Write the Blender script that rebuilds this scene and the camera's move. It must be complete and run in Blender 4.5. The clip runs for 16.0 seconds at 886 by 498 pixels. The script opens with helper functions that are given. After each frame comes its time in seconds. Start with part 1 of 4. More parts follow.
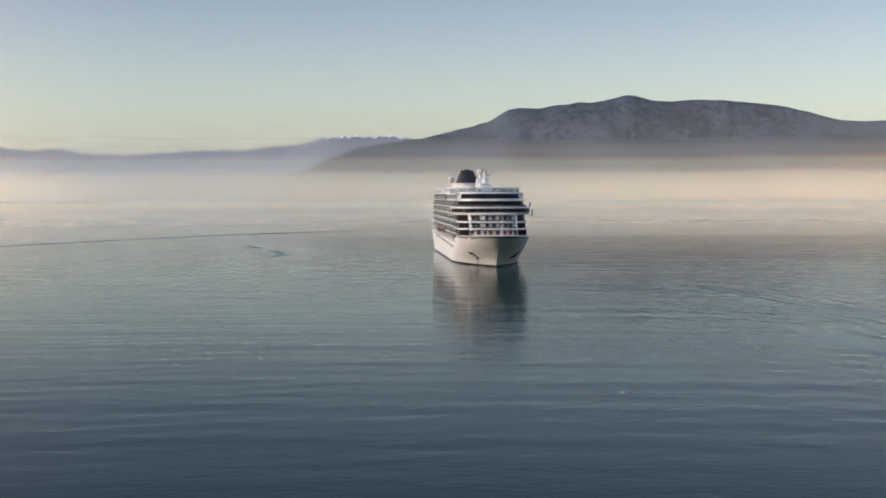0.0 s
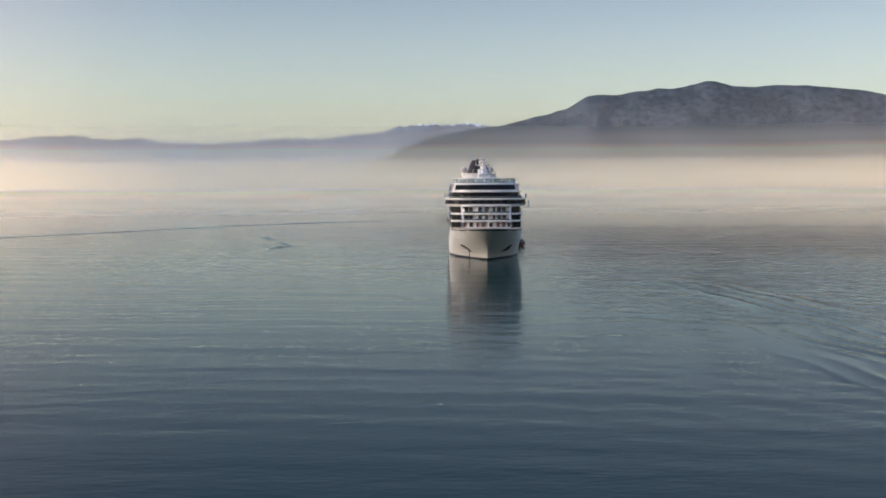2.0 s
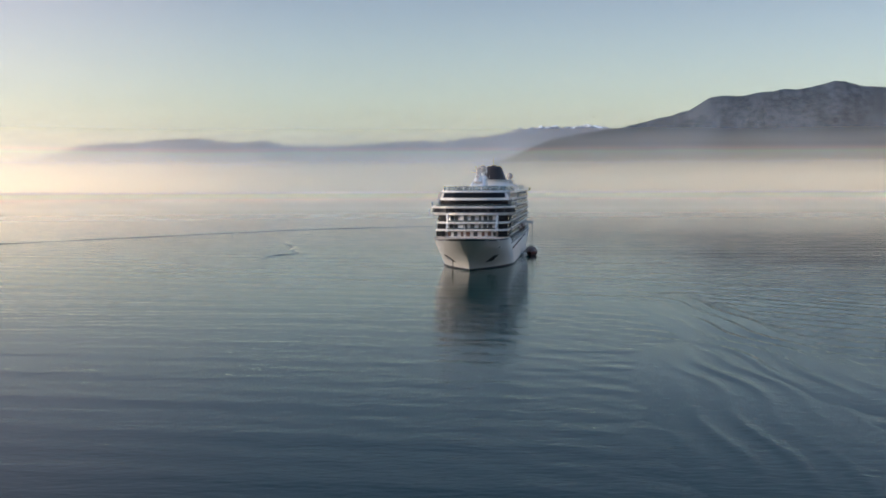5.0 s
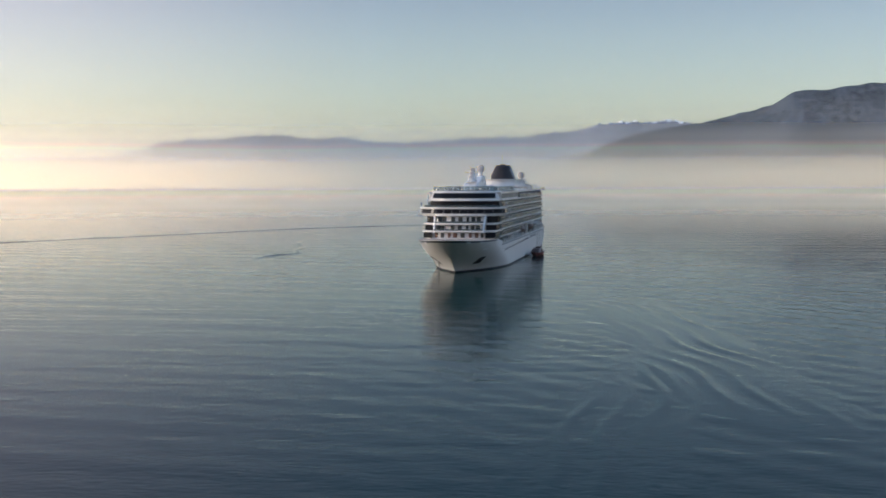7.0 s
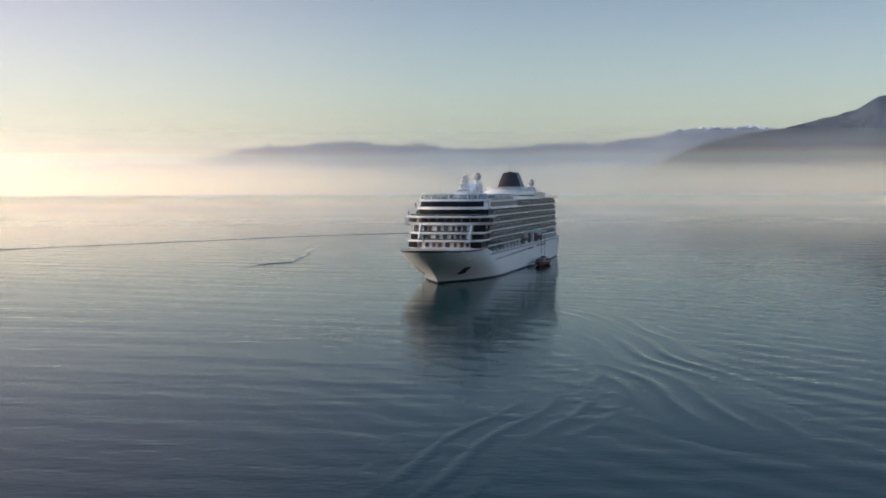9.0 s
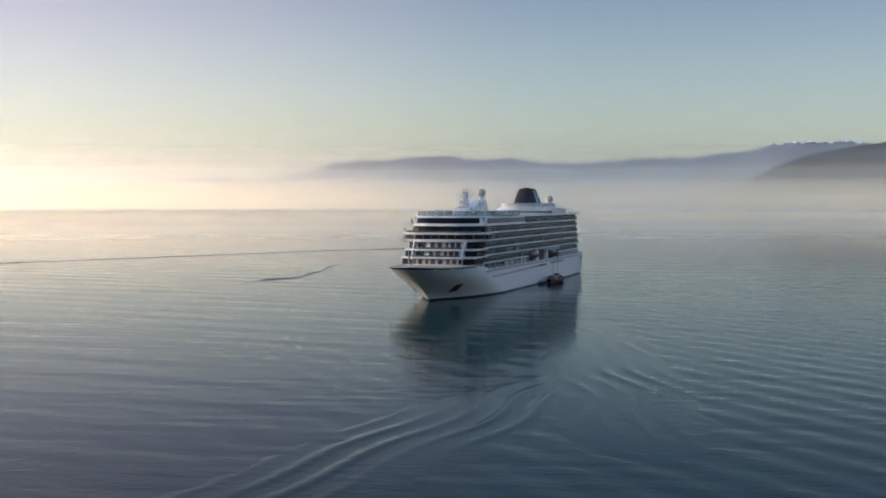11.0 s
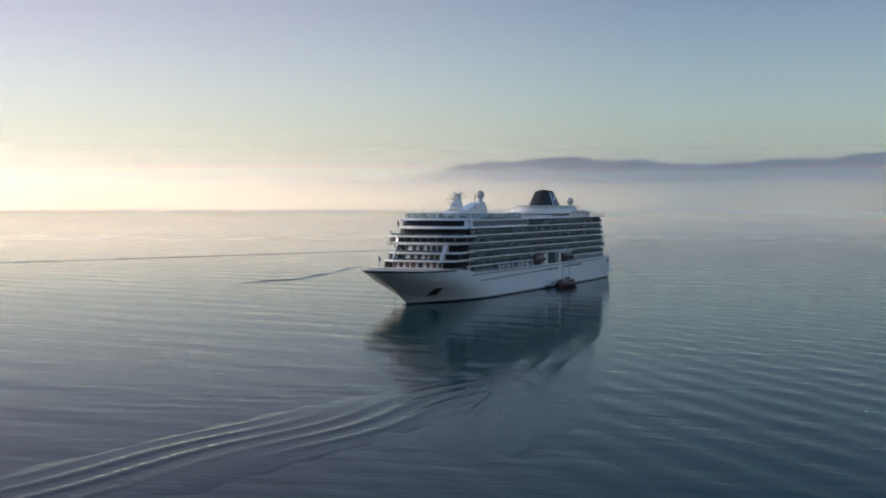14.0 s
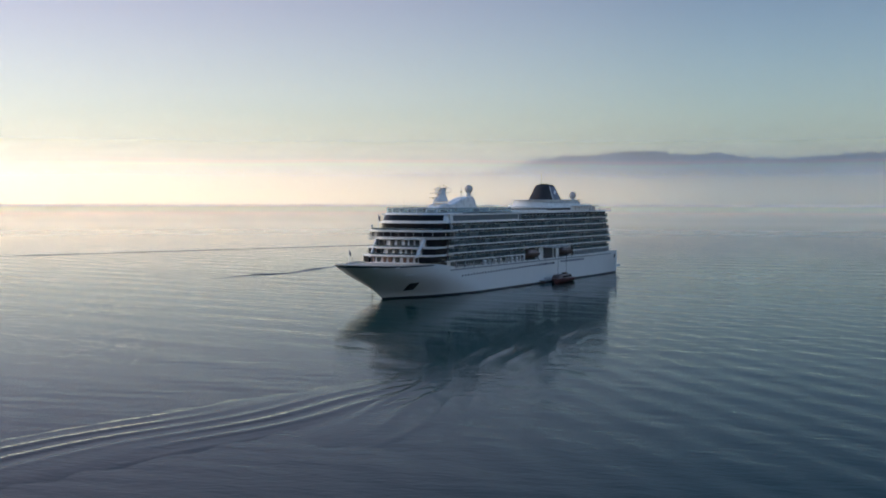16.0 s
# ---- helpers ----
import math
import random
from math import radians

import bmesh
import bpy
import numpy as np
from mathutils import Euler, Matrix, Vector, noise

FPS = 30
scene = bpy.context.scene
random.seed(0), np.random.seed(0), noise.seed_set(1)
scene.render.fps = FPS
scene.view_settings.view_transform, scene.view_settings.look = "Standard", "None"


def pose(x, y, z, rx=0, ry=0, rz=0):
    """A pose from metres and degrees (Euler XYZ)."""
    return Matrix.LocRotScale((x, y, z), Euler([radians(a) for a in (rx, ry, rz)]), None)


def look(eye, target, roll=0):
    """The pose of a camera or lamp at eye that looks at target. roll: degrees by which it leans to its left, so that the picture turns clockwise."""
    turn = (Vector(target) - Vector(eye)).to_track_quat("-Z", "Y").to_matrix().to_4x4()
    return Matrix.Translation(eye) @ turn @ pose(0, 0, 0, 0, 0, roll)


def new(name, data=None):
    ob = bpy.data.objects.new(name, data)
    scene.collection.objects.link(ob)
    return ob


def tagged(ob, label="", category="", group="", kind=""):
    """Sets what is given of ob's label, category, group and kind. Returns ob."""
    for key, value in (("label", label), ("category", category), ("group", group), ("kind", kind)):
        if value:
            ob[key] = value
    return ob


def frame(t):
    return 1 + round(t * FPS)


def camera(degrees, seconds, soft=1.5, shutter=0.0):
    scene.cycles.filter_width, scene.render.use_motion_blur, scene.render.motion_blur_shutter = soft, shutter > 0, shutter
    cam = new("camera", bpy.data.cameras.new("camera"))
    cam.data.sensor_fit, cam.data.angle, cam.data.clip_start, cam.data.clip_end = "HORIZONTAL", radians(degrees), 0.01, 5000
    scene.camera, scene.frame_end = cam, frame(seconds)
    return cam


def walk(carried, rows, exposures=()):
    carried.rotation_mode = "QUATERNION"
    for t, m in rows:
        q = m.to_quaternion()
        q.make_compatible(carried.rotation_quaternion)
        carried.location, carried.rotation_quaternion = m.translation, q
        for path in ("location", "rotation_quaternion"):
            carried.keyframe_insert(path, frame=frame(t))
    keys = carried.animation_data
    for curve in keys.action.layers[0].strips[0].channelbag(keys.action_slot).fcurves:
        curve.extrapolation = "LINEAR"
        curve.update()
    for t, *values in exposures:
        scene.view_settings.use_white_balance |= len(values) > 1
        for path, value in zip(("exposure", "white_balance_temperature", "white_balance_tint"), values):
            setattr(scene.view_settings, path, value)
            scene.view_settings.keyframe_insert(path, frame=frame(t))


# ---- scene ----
# The camera: a drone that flies round the bow of an anchored ship. Seconds, place, then tilt, heading and roll.
cam = camera(35.652, 16.0, soft=1.7)
PATH = [
    (0.0, -54.04, -534.07, 27.86, 87.763, -3.584, -0.060),
    (0.5, -44.58, -531.66, 28.26, 87.663, -2.593, -0.053),
    (1.0, -34.84, -529.13, 28.58, 87.659, -1.442, -0.135),
    (1.5, -25.24, -526.31, 28.95, 87.426, -0.697, -0.163),
    (2.0, -15.79, -523.17, 29.26, 87.247, 0.108, -0.205),
    (2.5, -6.41, -519.77, 29.42, 87.483, 0.969, -0.200),
    (3.0, 2.97, -516.21, 29.69, 87.483, 1.972, -0.185),
    (3.5, 12.40, -512.52, 30.18, 87.363, 2.976, -0.327),
    (4.0, 21.84, -508.81, 30.52, 87.432, 3.896, -0.207),
    (6.5, 68.62, -493.57, 32.74, 87.128, 8.601, -0.270),
    (7.0, 77.20, -488.75, 33.10, 87.154, 9.473, -0.183),
    (7.5, 85.47, -483.77, 33.34, 87.217, 10.203, -0.245),
    (8.0, 93.93, -478.51, 33.47, 87.169, 11.239, -0.189),
    (8.5, 102.34, -473.20, 33.41, 87.349, 12.263, -0.208),
    (9.0, 110.83, -468.11, 33.57, 87.430, 13.110, -0.194),
    (11.5, 155.19, -450.54, 34.32, 88.155, 18.329, 0.000),
    (12.0, 163.69, -445.84, 34.32, 88.182, 19.298, -0.028),
    (12.5, 171.93, -441.21, 34.17, 88.294, 20.163, -0.097),
    (13.0, 180.16, -436.50, 34.48, 88.275, 21.189, 0.018),
    (13.5, 188.64, -431.55, 34.76, 88.071, 22.661, 0.058),
    (14.0, 196.93, -426.66, 34.74, 88.072, 23.266, 0.083),
    (14.5, 205.03, -421.99, 34.48, 88.108, 24.131, -0.052),
    (15.0, 213.17, -417.27, 34.73, 87.969, 25.382, 0.093),
    (15.5, 221.38, -412.55, 34.96, 87.827, 25.933, 0.078),
    (16.0, 229.55, -407.86, 34.85, 87.825, 26.841, 0.056),
]
EXPOSURES = [(0.0, 1.76, 6650, 19), (7.0, 1.67, 6330, 17), (13.0, 1.40, 6000, 15), (16.0, 1.27, 5700, 13)]
walk(cam, [(t, pose(x, y, z, tilt, 0, turn) @ pose(0, 0, 0, 0, 0, roll)) for t, x, y, z, tilt, turn, roll in PATH], EXPOSURES)
# end of the camera

# ---- light ----
SUN_AZIMUTH, SUN_HEIGHT = -103.0, 9.0
world = bpy.data.worlds.new("sky")
scene.world = world
world.use_nodes = True
wn = world.node_tree.nodes
sky = wn.new("ShaderNodeTexSky")
sky.sky_type = "NISHITA"
sky.sun_disc = False
sky.sun_elevation, sky.sun_rotation = radians(SUN_HEIGHT), radians(SUN_AZIMUTH % 360)
sky.air_density, sky.dust_density, sky.ozone_density = 1.0, 0.65, 2.2
wn["Background"].inputs["Strength"].default_value = 0.15
world.node_tree.links.new(sky.outputs[0], wn["Background"].inputs["Color"])

sun = new("sun", bpy.data.lights.new("sun", "SUN"))
sun.data.energy, sun.data.angle, sun.data.color = 2.9, radians(0.6), (1.0, 0.90, 0.75)
az, el = radians(SUN_AZIMUTH), radians(SUN_HEIGHT)
sun.matrix_world = look((math.sin(az) * math.cos(el) * 900, math.cos(az) * math.cos(el) * 900, math.sin(el) * 900), (0, 0, 0))


# ---- materials ----
def material(name, color, rough=0.5, metal=0.0, vary=0.12, scale=0.6, fine=6.0, bump=0.0, spec=0.5, streak=0.0, dirt=(0.30, 0.27, 0.23)):
    """A painted or plain surface: blotches at two scales, optional streaks that run down, fine relief."""
    m = bpy.data.materials.new(name)
    m.use_nodes = True
    n, link = m.node_tree.nodes, m.node_tree.links.new
    b = n["Principled BSDF"]
    b.inputs["Metallic"].default_value = metal
    b.inputs["Specular IOR Level"].default_value = spec
    co = n.new("ShaderNodeTexCoord")
    big, small = n.new("ShaderNodeTexNoise"), n.new("ShaderNodeTexNoise")
    big.inputs["Scale"].default_value, small.inputs["Scale"].default_value = scale, fine
    big.inputs["Detail"].default_value = small.inputs["Detail"].default_value = 5
    for t in (big, small):
        link(co.outputs["Object"], t.inputs["Vector"])
    add = n.new("ShaderNodeMath")
    add.operation = "ADD"
    link(big.outputs["Fac"], add.inputs[0])
    link(small.outputs["Fac"], add.inputs[1])
    ramp = n.new("ShaderNodeMapRange")
    ramp.inputs["From Min"].default_value, ramp.inputs["From Max"].default_value = 0.75, 1.3
    ramp.inputs["To Min"].default_value, ramp.inputs["To Max"].default_value = 0.0, vary
    link(add.outputs[0], ramp.inputs["Value"])
    mix = n.new("ShaderNodeMix")
    mix.data_type = "RGBA"
    mix.inputs["A"].default_value = (*color, 1)
    mix.inputs["B"].default_value = (*[c * d * 1.6 for c, d in zip(color, dirt)], 1)
    link(ramp.outputs[0], mix.inputs["Factor"])
    out = mix.outputs["Result"]
    if streak:
        st, mp = n.new("ShaderNodeTexNoise"), n.new("ShaderNodeMapping")
        mp.inputs["Scale"].default_value = (1.3, 1.3, 0.07)
        st.inputs["Scale"].default_value, st.inputs["Detail"].default_value = 1.0, 4
        link(co.outputs["Object"], mp.inputs["Vector"])
        link(mp.outputs[0], st.inputs["Vector"])
        r2 = n.new("ShaderNodeMapRange")
        r2.inputs["From Min"].default_value, r2.inputs["From Max"].default_value = 0.55, 0.8
        r2.inputs["To Max"].default_value = streak
        link(st.outputs["Fac"], r2.inputs["Value"])
        m2 = n.new("ShaderNodeMix")
        m2.data_type = "RGBA"
        m2.inputs["B"].default_value = (*[c * d * 1.7 for c, d in zip(color, dirt)], 1)
        link(r2.outputs[0], m2.inputs["Factor"])
        link(out, m2.inputs["A"])
        out = m2.outputs["Result"]
    link(out, b.inputs["Base Color"])
    r = n.new("ShaderNodeMapRange")
    r.inputs["To Min"].default_value, r.inputs["To Max"].default_value = max(rough - 0.08, 0.02), min(rough + 0.08, 1)
    link(small.outputs["Fac"], r.inputs["Value"])
    link(r.outputs[0], b.inputs["Roughness"])
    if bump:
        bp = n.new("ShaderNodeBump")
        bp.inputs["Strength"].default_value, bp.inputs["Distance"].default_value = 0.6, bump
        link(add.outputs[0], bp.inputs["Height"])
        link(bp.outputs[0], b.inputs["Normal"])
    return m


WHITE = material("white_paint", (0.67, 0.645, 0.595), 0.28, vary=0.06, scale=0.08, fine=0.5, streak=0.06)
HULL = material("hull_paint", (0.65, 0.635, 0.595), 0.42, vary=0.05, scale=0.05, fine=0.25, streak=0.03)
NAVY = material("navy_paint", (0.018, 0.022, 0.035), 0.35, vary=0.2)
BOOT = material("boot_topping", (0.02, 0.022, 0.028), 0.5, vary=0.3)
BLACK = material("funnel_black", (0.020, 0.014, 0.011), 0.7, vary=0.25)
GLASS = material("dark_window_glass", (0.012, 0.013, 0.015), 0.18, vary=0.1, spec=0.05)
CABIN = material("cabin_glass", (0.11, 0.125, 0.12), 0.2, vary=0.3, scale=0.25, fine=0.8, spec=0.02)
FRONTGLASS = material("front_glass", (0.045, 0.05, 0.05), 0.2, vary=0.3, scale=0.4, fine=1.5, spec=0.3)
GREYGLASS = material("grey_glass", (0.15, 0.165, 0.162), 0.25, vary=0.2, scale=0.2, fine=0.9, spec=0.02)
TEAK = material("teak_deck", (0.52, 0.41, 0.31), 0.7, vary=0.35, scale=0.5, fine=4.0)
DECK = material("grey_deck", (0.30, 0.31, 0.30), 0.75, vary=0.35, scale=0.4, fine=3.0)
WOOD = material("brown_door", (0.13, 0.062, 0.038), 0.5, vary=0.3)
STEEL = material("grey_steel", (0.32, 0.33, 0.33), 0.45, metal=0.4, vary=0.3)
BAY_SHADE = material("painted_bay_shade", (0.06, 0.058, 0.056), 0.8, vary=0.3, scale=0.3, fine=1.5)
DARKSTEEL = material("dark_anchor_steel", (0.05, 0.05, 0.052), 0.6, metal=0.3, vary=0.3)
# near-black colour that paints the shade inside openings and recesses
OPENING_SHADE = material("painted_opening_shade", (0.02, 0.02, 0.021), 0.7, vary=0.2)
ORANGE = material("lifeboat_orange", (0.12, 0.075, 0.055), 0.4, vary=0.2)
CREAM = material("radome", (0.50, 0.44, 0.37), 0.5, vary=0.12, scale=0.5)
ROPE = material("weathered_chain", (0.10, 0.085, 0.075), 0.7, metal=0.5, vary=0.4)
FLAG = material("flag_cloth", (0.06, 0.05, 0.08), 0.9, vary=0.2)
LETTER = material("grey_lettering", (0.12, 0.13, 0.16), 0.5, vary=0.1)
PALE = material("pale_lettering", (0.85, 0.85, 0.84), 0.4, vary=0.05)
FEATHER = material("grey_feathers", (0.025, 0.025, 0.028), 0.8, vary=0.3, scale=8)


def railing_glass(name, color, low, high):
    m = bpy.data.materials.new(name)
    m.use_nodes = True
    n, link = m.node_tree.nodes, m.node_tree.links.new
    b = n["Principled BSDF"]
    b.inputs["Base Color"].default_value = (*color, 1)
    b.inputs["Roughness"].default_value = 0.12
    b.inputs["Specular IOR Level"].default_value = 0.02
    # each pane a little clearer or duller than the next
    pane, r = n.new("ShaderNodeObjectInfo"), n.new("ShaderNodeMapRange")
    r.inputs["To Min"].default_value, r.inputs["To Max"].default_value = low, high
    link(pane.outputs["Random"], r.inputs["Value"])
    t, mx = n.new("ShaderNodeBsdfTransparent"), n.new("ShaderNodeMixShader")
    t.inputs["Color"].default_value = (0.80, 0.88, 0.88, 1)
    link(r.outputs[0], mx.inputs[0])
    link(t.outputs[0], mx.inputs[1])
    link(b.outputs[0], mx.inputs[2])
    link(mx.outputs[0], n["Material Output"].inputs["Surface"])
    return m


RAILGLASS = railing_glass("railing_glass", (0.125, 0.148, 0.140), 0.42, 0.78)
SCREEN = railing_glass("windscreen_glass", (0.42, 0.43, 0.40), 0.20, 0.38)


def sea_water():
    m = bpy.data.materials.new("sea_water")
    m.use_nodes = True
    n, link = m.node_tree.nodes, m.node_tree.links.new
    b = n["Principled BSDF"]
    b.inputs["IOR"].default_value = 1.088
    b.inputs["Roughness"].default_value = 0.07
    b.inputs["Specular IOR Level"].default_value = 0.5
    co = n.new("ShaderNodeTexCoord")
    # deep water, a little greener in slow patches
    patch = n.new("ShaderNodeTexNoise")
    patch.inputs["Scale"].default_value = 0.004
    link(co.outputs["Object"], patch.inputs["Vector"])
    mix = n.new("ShaderNodeMix")
    mix.data_type = "RGBA"
    mix.inputs["A"].default_value = (0.001, 0.025, 0.024, 1)
    mix.inputs["B"].default_value = (0.0015, 0.031, 0.029, 1)
    link(patch.outputs["Fac"], mix.inputs["Factor"])
    link(mix.outputs["Result"], b.inputs["Base Color"])
    # wind ripples: two drawn-out noises at different sizes and headings, weaker in calm patches
    heights = []
    for scale, stretch, turn, weight in ((0.34, 0.5, 12, 0.55), (0.9, 0.6, -30, 0.40)):
        mp, no = n.new("ShaderNodeMapping"), n.new("ShaderNodeTexNoise")
        mp.inputs["Rotation"].default_value = (0, 0, radians(turn))
        mp.inputs["Scale"].default_value = (stretch, 1, 1)
        no.inputs["Scale"].default_value, no.inputs["Detail"].default_value = scale, 2.5
        link(co.outputs["Object"], mp.inputs["Vector"])
        link(mp.outputs[0], no.inputs["Vector"])
        k = n.new("ShaderNodeMath")
        k.operation = "MULTIPLY"
        k.inputs[1].default_value = weight
        link(no.outputs["Fac"], k.inputs[0])
        heights.append(k.outputs[0])
    add = n.new("ShaderNodeMath")
    add.operation = "ADD"
    link(heights[0], add.inputs[0])
    link(heights[1], add.inputs[1])
    calm, r = n.new("ShaderNodeTexNoise"), n.new("ShaderNodeMapRange")
    calm.inputs["Scale"].default_value, calm.inputs["Detail"].default_value = 0.012, 3
    link(co.outputs["Object"], calm.inputs["Vector"])
    r.inputs["From Min"].default_value, r.inputs["From Max"].default_value = 0.35, 0.65
    r.inputs["To Min"].default_value, r.inputs["To Max"].default_value = 0.45, 1.0
    link(calm.outputs["Fac"], r.inputs["Value"])
    # the breeze dies away further out
    off, far, fade = n.new("ShaderNodeVectorMath"), n.new("ShaderNodeVectorMath"), n.new("ShaderNodeMapRange")
    off.inputs[1].default_value = (-60, 260, 0)
    far.operation = "LENGTH"
    link(co.outputs["Object"], off.inputs[0])
    link(off.outputs[0], far.inputs[0])
    link(far.outputs["Value"], fade.inputs["Value"])
    fade.inputs["From Min"].default_value, fade.inputs["From Max"].default_value = 100, 1000
    fade.inputs["To Min"].default_value, fade.inputs["To Max"].default_value = 1.0, 0.04
    both = n.new("ShaderNodeMath")
    both.operation = "MULTIPLY"
    link(r.outputs[0], both.inputs[0])
    link(fade.outputs[0], both.inputs[1])
    bp = n.new("ShaderNodeBump")
    bp.inputs["Distance"].default_value = 0.125
    link(both.outputs[0], bp.inputs["Strength"])
    link(add.outputs[0], bp.inputs["Height"])
    link(bp.outputs[0], b.inputs["Normal"])
    return m


def hillside(name, rock, wood, snow=0.0, patchy=False):
    m = bpy.data.materials.new(name)
    m.use_nodes = True
    n, link = m.node_tree.nodes, m.node_tree.links.new
    b = n["Principled BSDF"]
    b.inputs["Roughness"].default_value = 0.95
    b.inputs["Specular IOR Level"].default_value = 0.1
    co, no, fine = n.new("ShaderNodeTexCoord"), n.new("ShaderNodeTexNoise"), n.new("ShaderNodeTexNoise")
    no.inputs["Scale"].default_value, no.inputs["Detail"].default_value = 0.006, 8
    fine.inputs["Scale"].default_value, fine.inputs["Detail"].default_value = 0.05, 4
    link(co.outputs["Object"], no.inputs["Vector"])
    link(co.outputs["Object"], fine.inputs["Vector"])
    add, r = n.new("ShaderNodeMath"), n.new("ShaderNodeMapRange")
    add.operation = "ADD"
    link(no.outputs["Fac"], add.inputs[0])
    link(fine.outputs["Fac"], add.inputs[1])
    r.inputs["From Min"].default_value, r.inputs["From Max"].default_value = (1.08, 1.2) if patchy else (0.85, 1.15)
    link(add.outputs[0], r.inputs["Value"])
    mix = n.new("ShaderNodeMix")
    mix.data_type = "RGBA"
    mix.inputs["A"].default_value, mix.inputs["B"].default_value = (*wood, 1), (*rock, 1)
    link(r.outputs[0], mix.inputs["Factor"])
    out = mix.outputs["Result"]
    if snow:
        sep, r2, mx = n.new("ShaderNodeSeparateXYZ"), n.new("ShaderNodeMapRange"), n.new("ShaderNodeMix")
        mx.data_type = "RGBA"
        link(co.outputs["Object"], sep.inputs[0])
        wob = n.new("ShaderNodeMath")
        wob.operation = "MULTIPLY_ADD"
        wob.inputs[1].default_value = 55.0
        link(fine.outputs["Fac"], wob.inputs[0])
        link(sep.outputs["Z"], wob.inputs[2])
        r2.inputs["From Min"].default_value, r2.inputs["From Max"].default_value = snow, snow + 4
        link(wob.outputs[0], r2.inputs["Value"])
        mx.inputs["B"].default_value = (0.9, 0.9, 0.9, 1)
        link(r2.outputs[0], mx.inputs["Factor"])
        link(out, mx.inputs["A"])
        out = mx.outputs["Result"]
    link(out, b.inputs["Base Color"])
    return m


def mist(name, heights, tint, drift=24, reach=1100, spread=(), back_share=0.42, pass_on=0.85, blend="EASE", aloft=None):
    """Droplets that scatter daylight; a tint above one adds glow beyond what falls on them. heights: (metres, density).
    Drops pass light on, so that the bank is brightest towards the sun. spread: (metres from the middle of the bay,
    density) for a bank that lies on the water."""
    m = bpy.data.materials.new(name)
    m.use_nodes = True
    n, link = m.node_tree.nodes, m.node_tree.links.new
    n.remove(n["Principled BSDF"])
    co, sep = n.new("ShaderNodeTexCoord"), n.new("ShaderNodeSeparateXYZ")
    link(co.outputs["Object"], sep.inputs[0])
    mp, no = n.new("ShaderNodeMapping"), n.new("ShaderNodeTexNoise")
    mp.inputs["Scale"].default_value = (1, 1, 5)
    no.inputs["Scale"].default_value, no.inputs["Detail"].default_value = 0.0016, 3
    link(co.outputs["Object"], mp.inputs["Vector"])
    link(mp.outputs[0], no.inputs["Vector"])
    wob = n.new("ShaderNodeMath")
    wob.operation = "MULTIPLY_ADD"
    wob.inputs[1].default_value = drift
    link(no.outputs["Fac"], wob.inputs[0])
    link(sep.outputs["Z"], wob.inputs[2])

    def graded(value, low, high, stops):
        r, ramp = n.new("ShaderNodeMapRange"), n.new("ShaderNodeValToRGB")
        r.inputs["From Min"].default_value, r.inputs["From Max"].default_value = low, high
        link(value, r.inputs["Value"])
        link(r.outputs[0], ramp.inputs["Fac"])
        ramp.color_ramp.interpolation = blend
        e = ramp.color_ramp.elements
        (p0, v0), *inner, (p1, v1) = stops
        e[0].position, e[0].color = p0 / (high - low), (v0, v0, v0, 1)
        e[1].position, e[1].color = min(p1 / (high - low), 1), (v1, v1, v1, 1)
        for p, v in inner:
            e.new(p / (high - low)).color = (v, v, v, 1)
        return ramp.outputs["Color"]

    dense = graded(wob.outputs[0], drift * 0.5, drift * 0.5 + reach, heights)
    flat, out = n.new("ShaderNodeVectorMath"), n.new("ShaderNodeVectorMath")
    flat.operation = "MULTIPLY"
    flat.inputs[1].default_value = (1, 1, 0)
    link(co.outputs["Object"], flat.inputs[0])
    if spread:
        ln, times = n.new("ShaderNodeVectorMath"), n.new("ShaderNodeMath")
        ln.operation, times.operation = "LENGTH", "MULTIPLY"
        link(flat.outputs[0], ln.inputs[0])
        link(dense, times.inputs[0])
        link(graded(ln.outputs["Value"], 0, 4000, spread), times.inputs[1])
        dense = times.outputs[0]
    def tinted(b, share_of):
        """Paints the sky's fade on the sheet: the tint turns to aloft with height."""
        if aloft is None:
            return
        r, c = n.new("ShaderNodeMapRange"), n.new("ShaderNodeMix")
        r.interpolation_type = "SMOOTHSTEP"
        r.inputs["From Min"].default_value, r.inputs["From Max"].default_value = 120, 850
        c.data_type = "RGBA"
        c.inputs["A"].default_value, c.inputs["B"].default_value = [(*[v * share_of for v in k], 1) for k in (tint, aloft)]
        link(sep.outputs["Z"], r.inputs["Value"])
        link(r.outputs[0], c.inputs["Factor"])
        link(c.outputs["Result"], b.inputs["Color"])

    # drops send on, towards the middle of the bay, the light that comes from beyond and above
    out.operation = "NORMALIZE"
    link(flat.outputs[0], out.inputs[0])
    lean, unit, back, total = n.new("ShaderNodeVectorMath"), n.new("ShaderNodeVectorMath"), n.new("ShaderNodeVectorMath"), n.new("ShaderNodeAddShader")
    lean.inputs[1].default_value = (0, 0, 0.75)
    unit.operation, back.operation = "NORMALIZE", "SCALE"
    back.inputs["Scale"].default_value = -1
    link(out.outputs[0], lean.inputs[0])
    link(lean.outputs[0], unit.inputs[0])
    link(unit.outputs[0], back.inputs[0])
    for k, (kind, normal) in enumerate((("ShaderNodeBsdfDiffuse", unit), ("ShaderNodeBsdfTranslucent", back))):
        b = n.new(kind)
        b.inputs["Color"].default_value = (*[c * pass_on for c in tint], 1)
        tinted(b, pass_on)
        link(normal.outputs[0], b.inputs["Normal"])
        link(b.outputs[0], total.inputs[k])
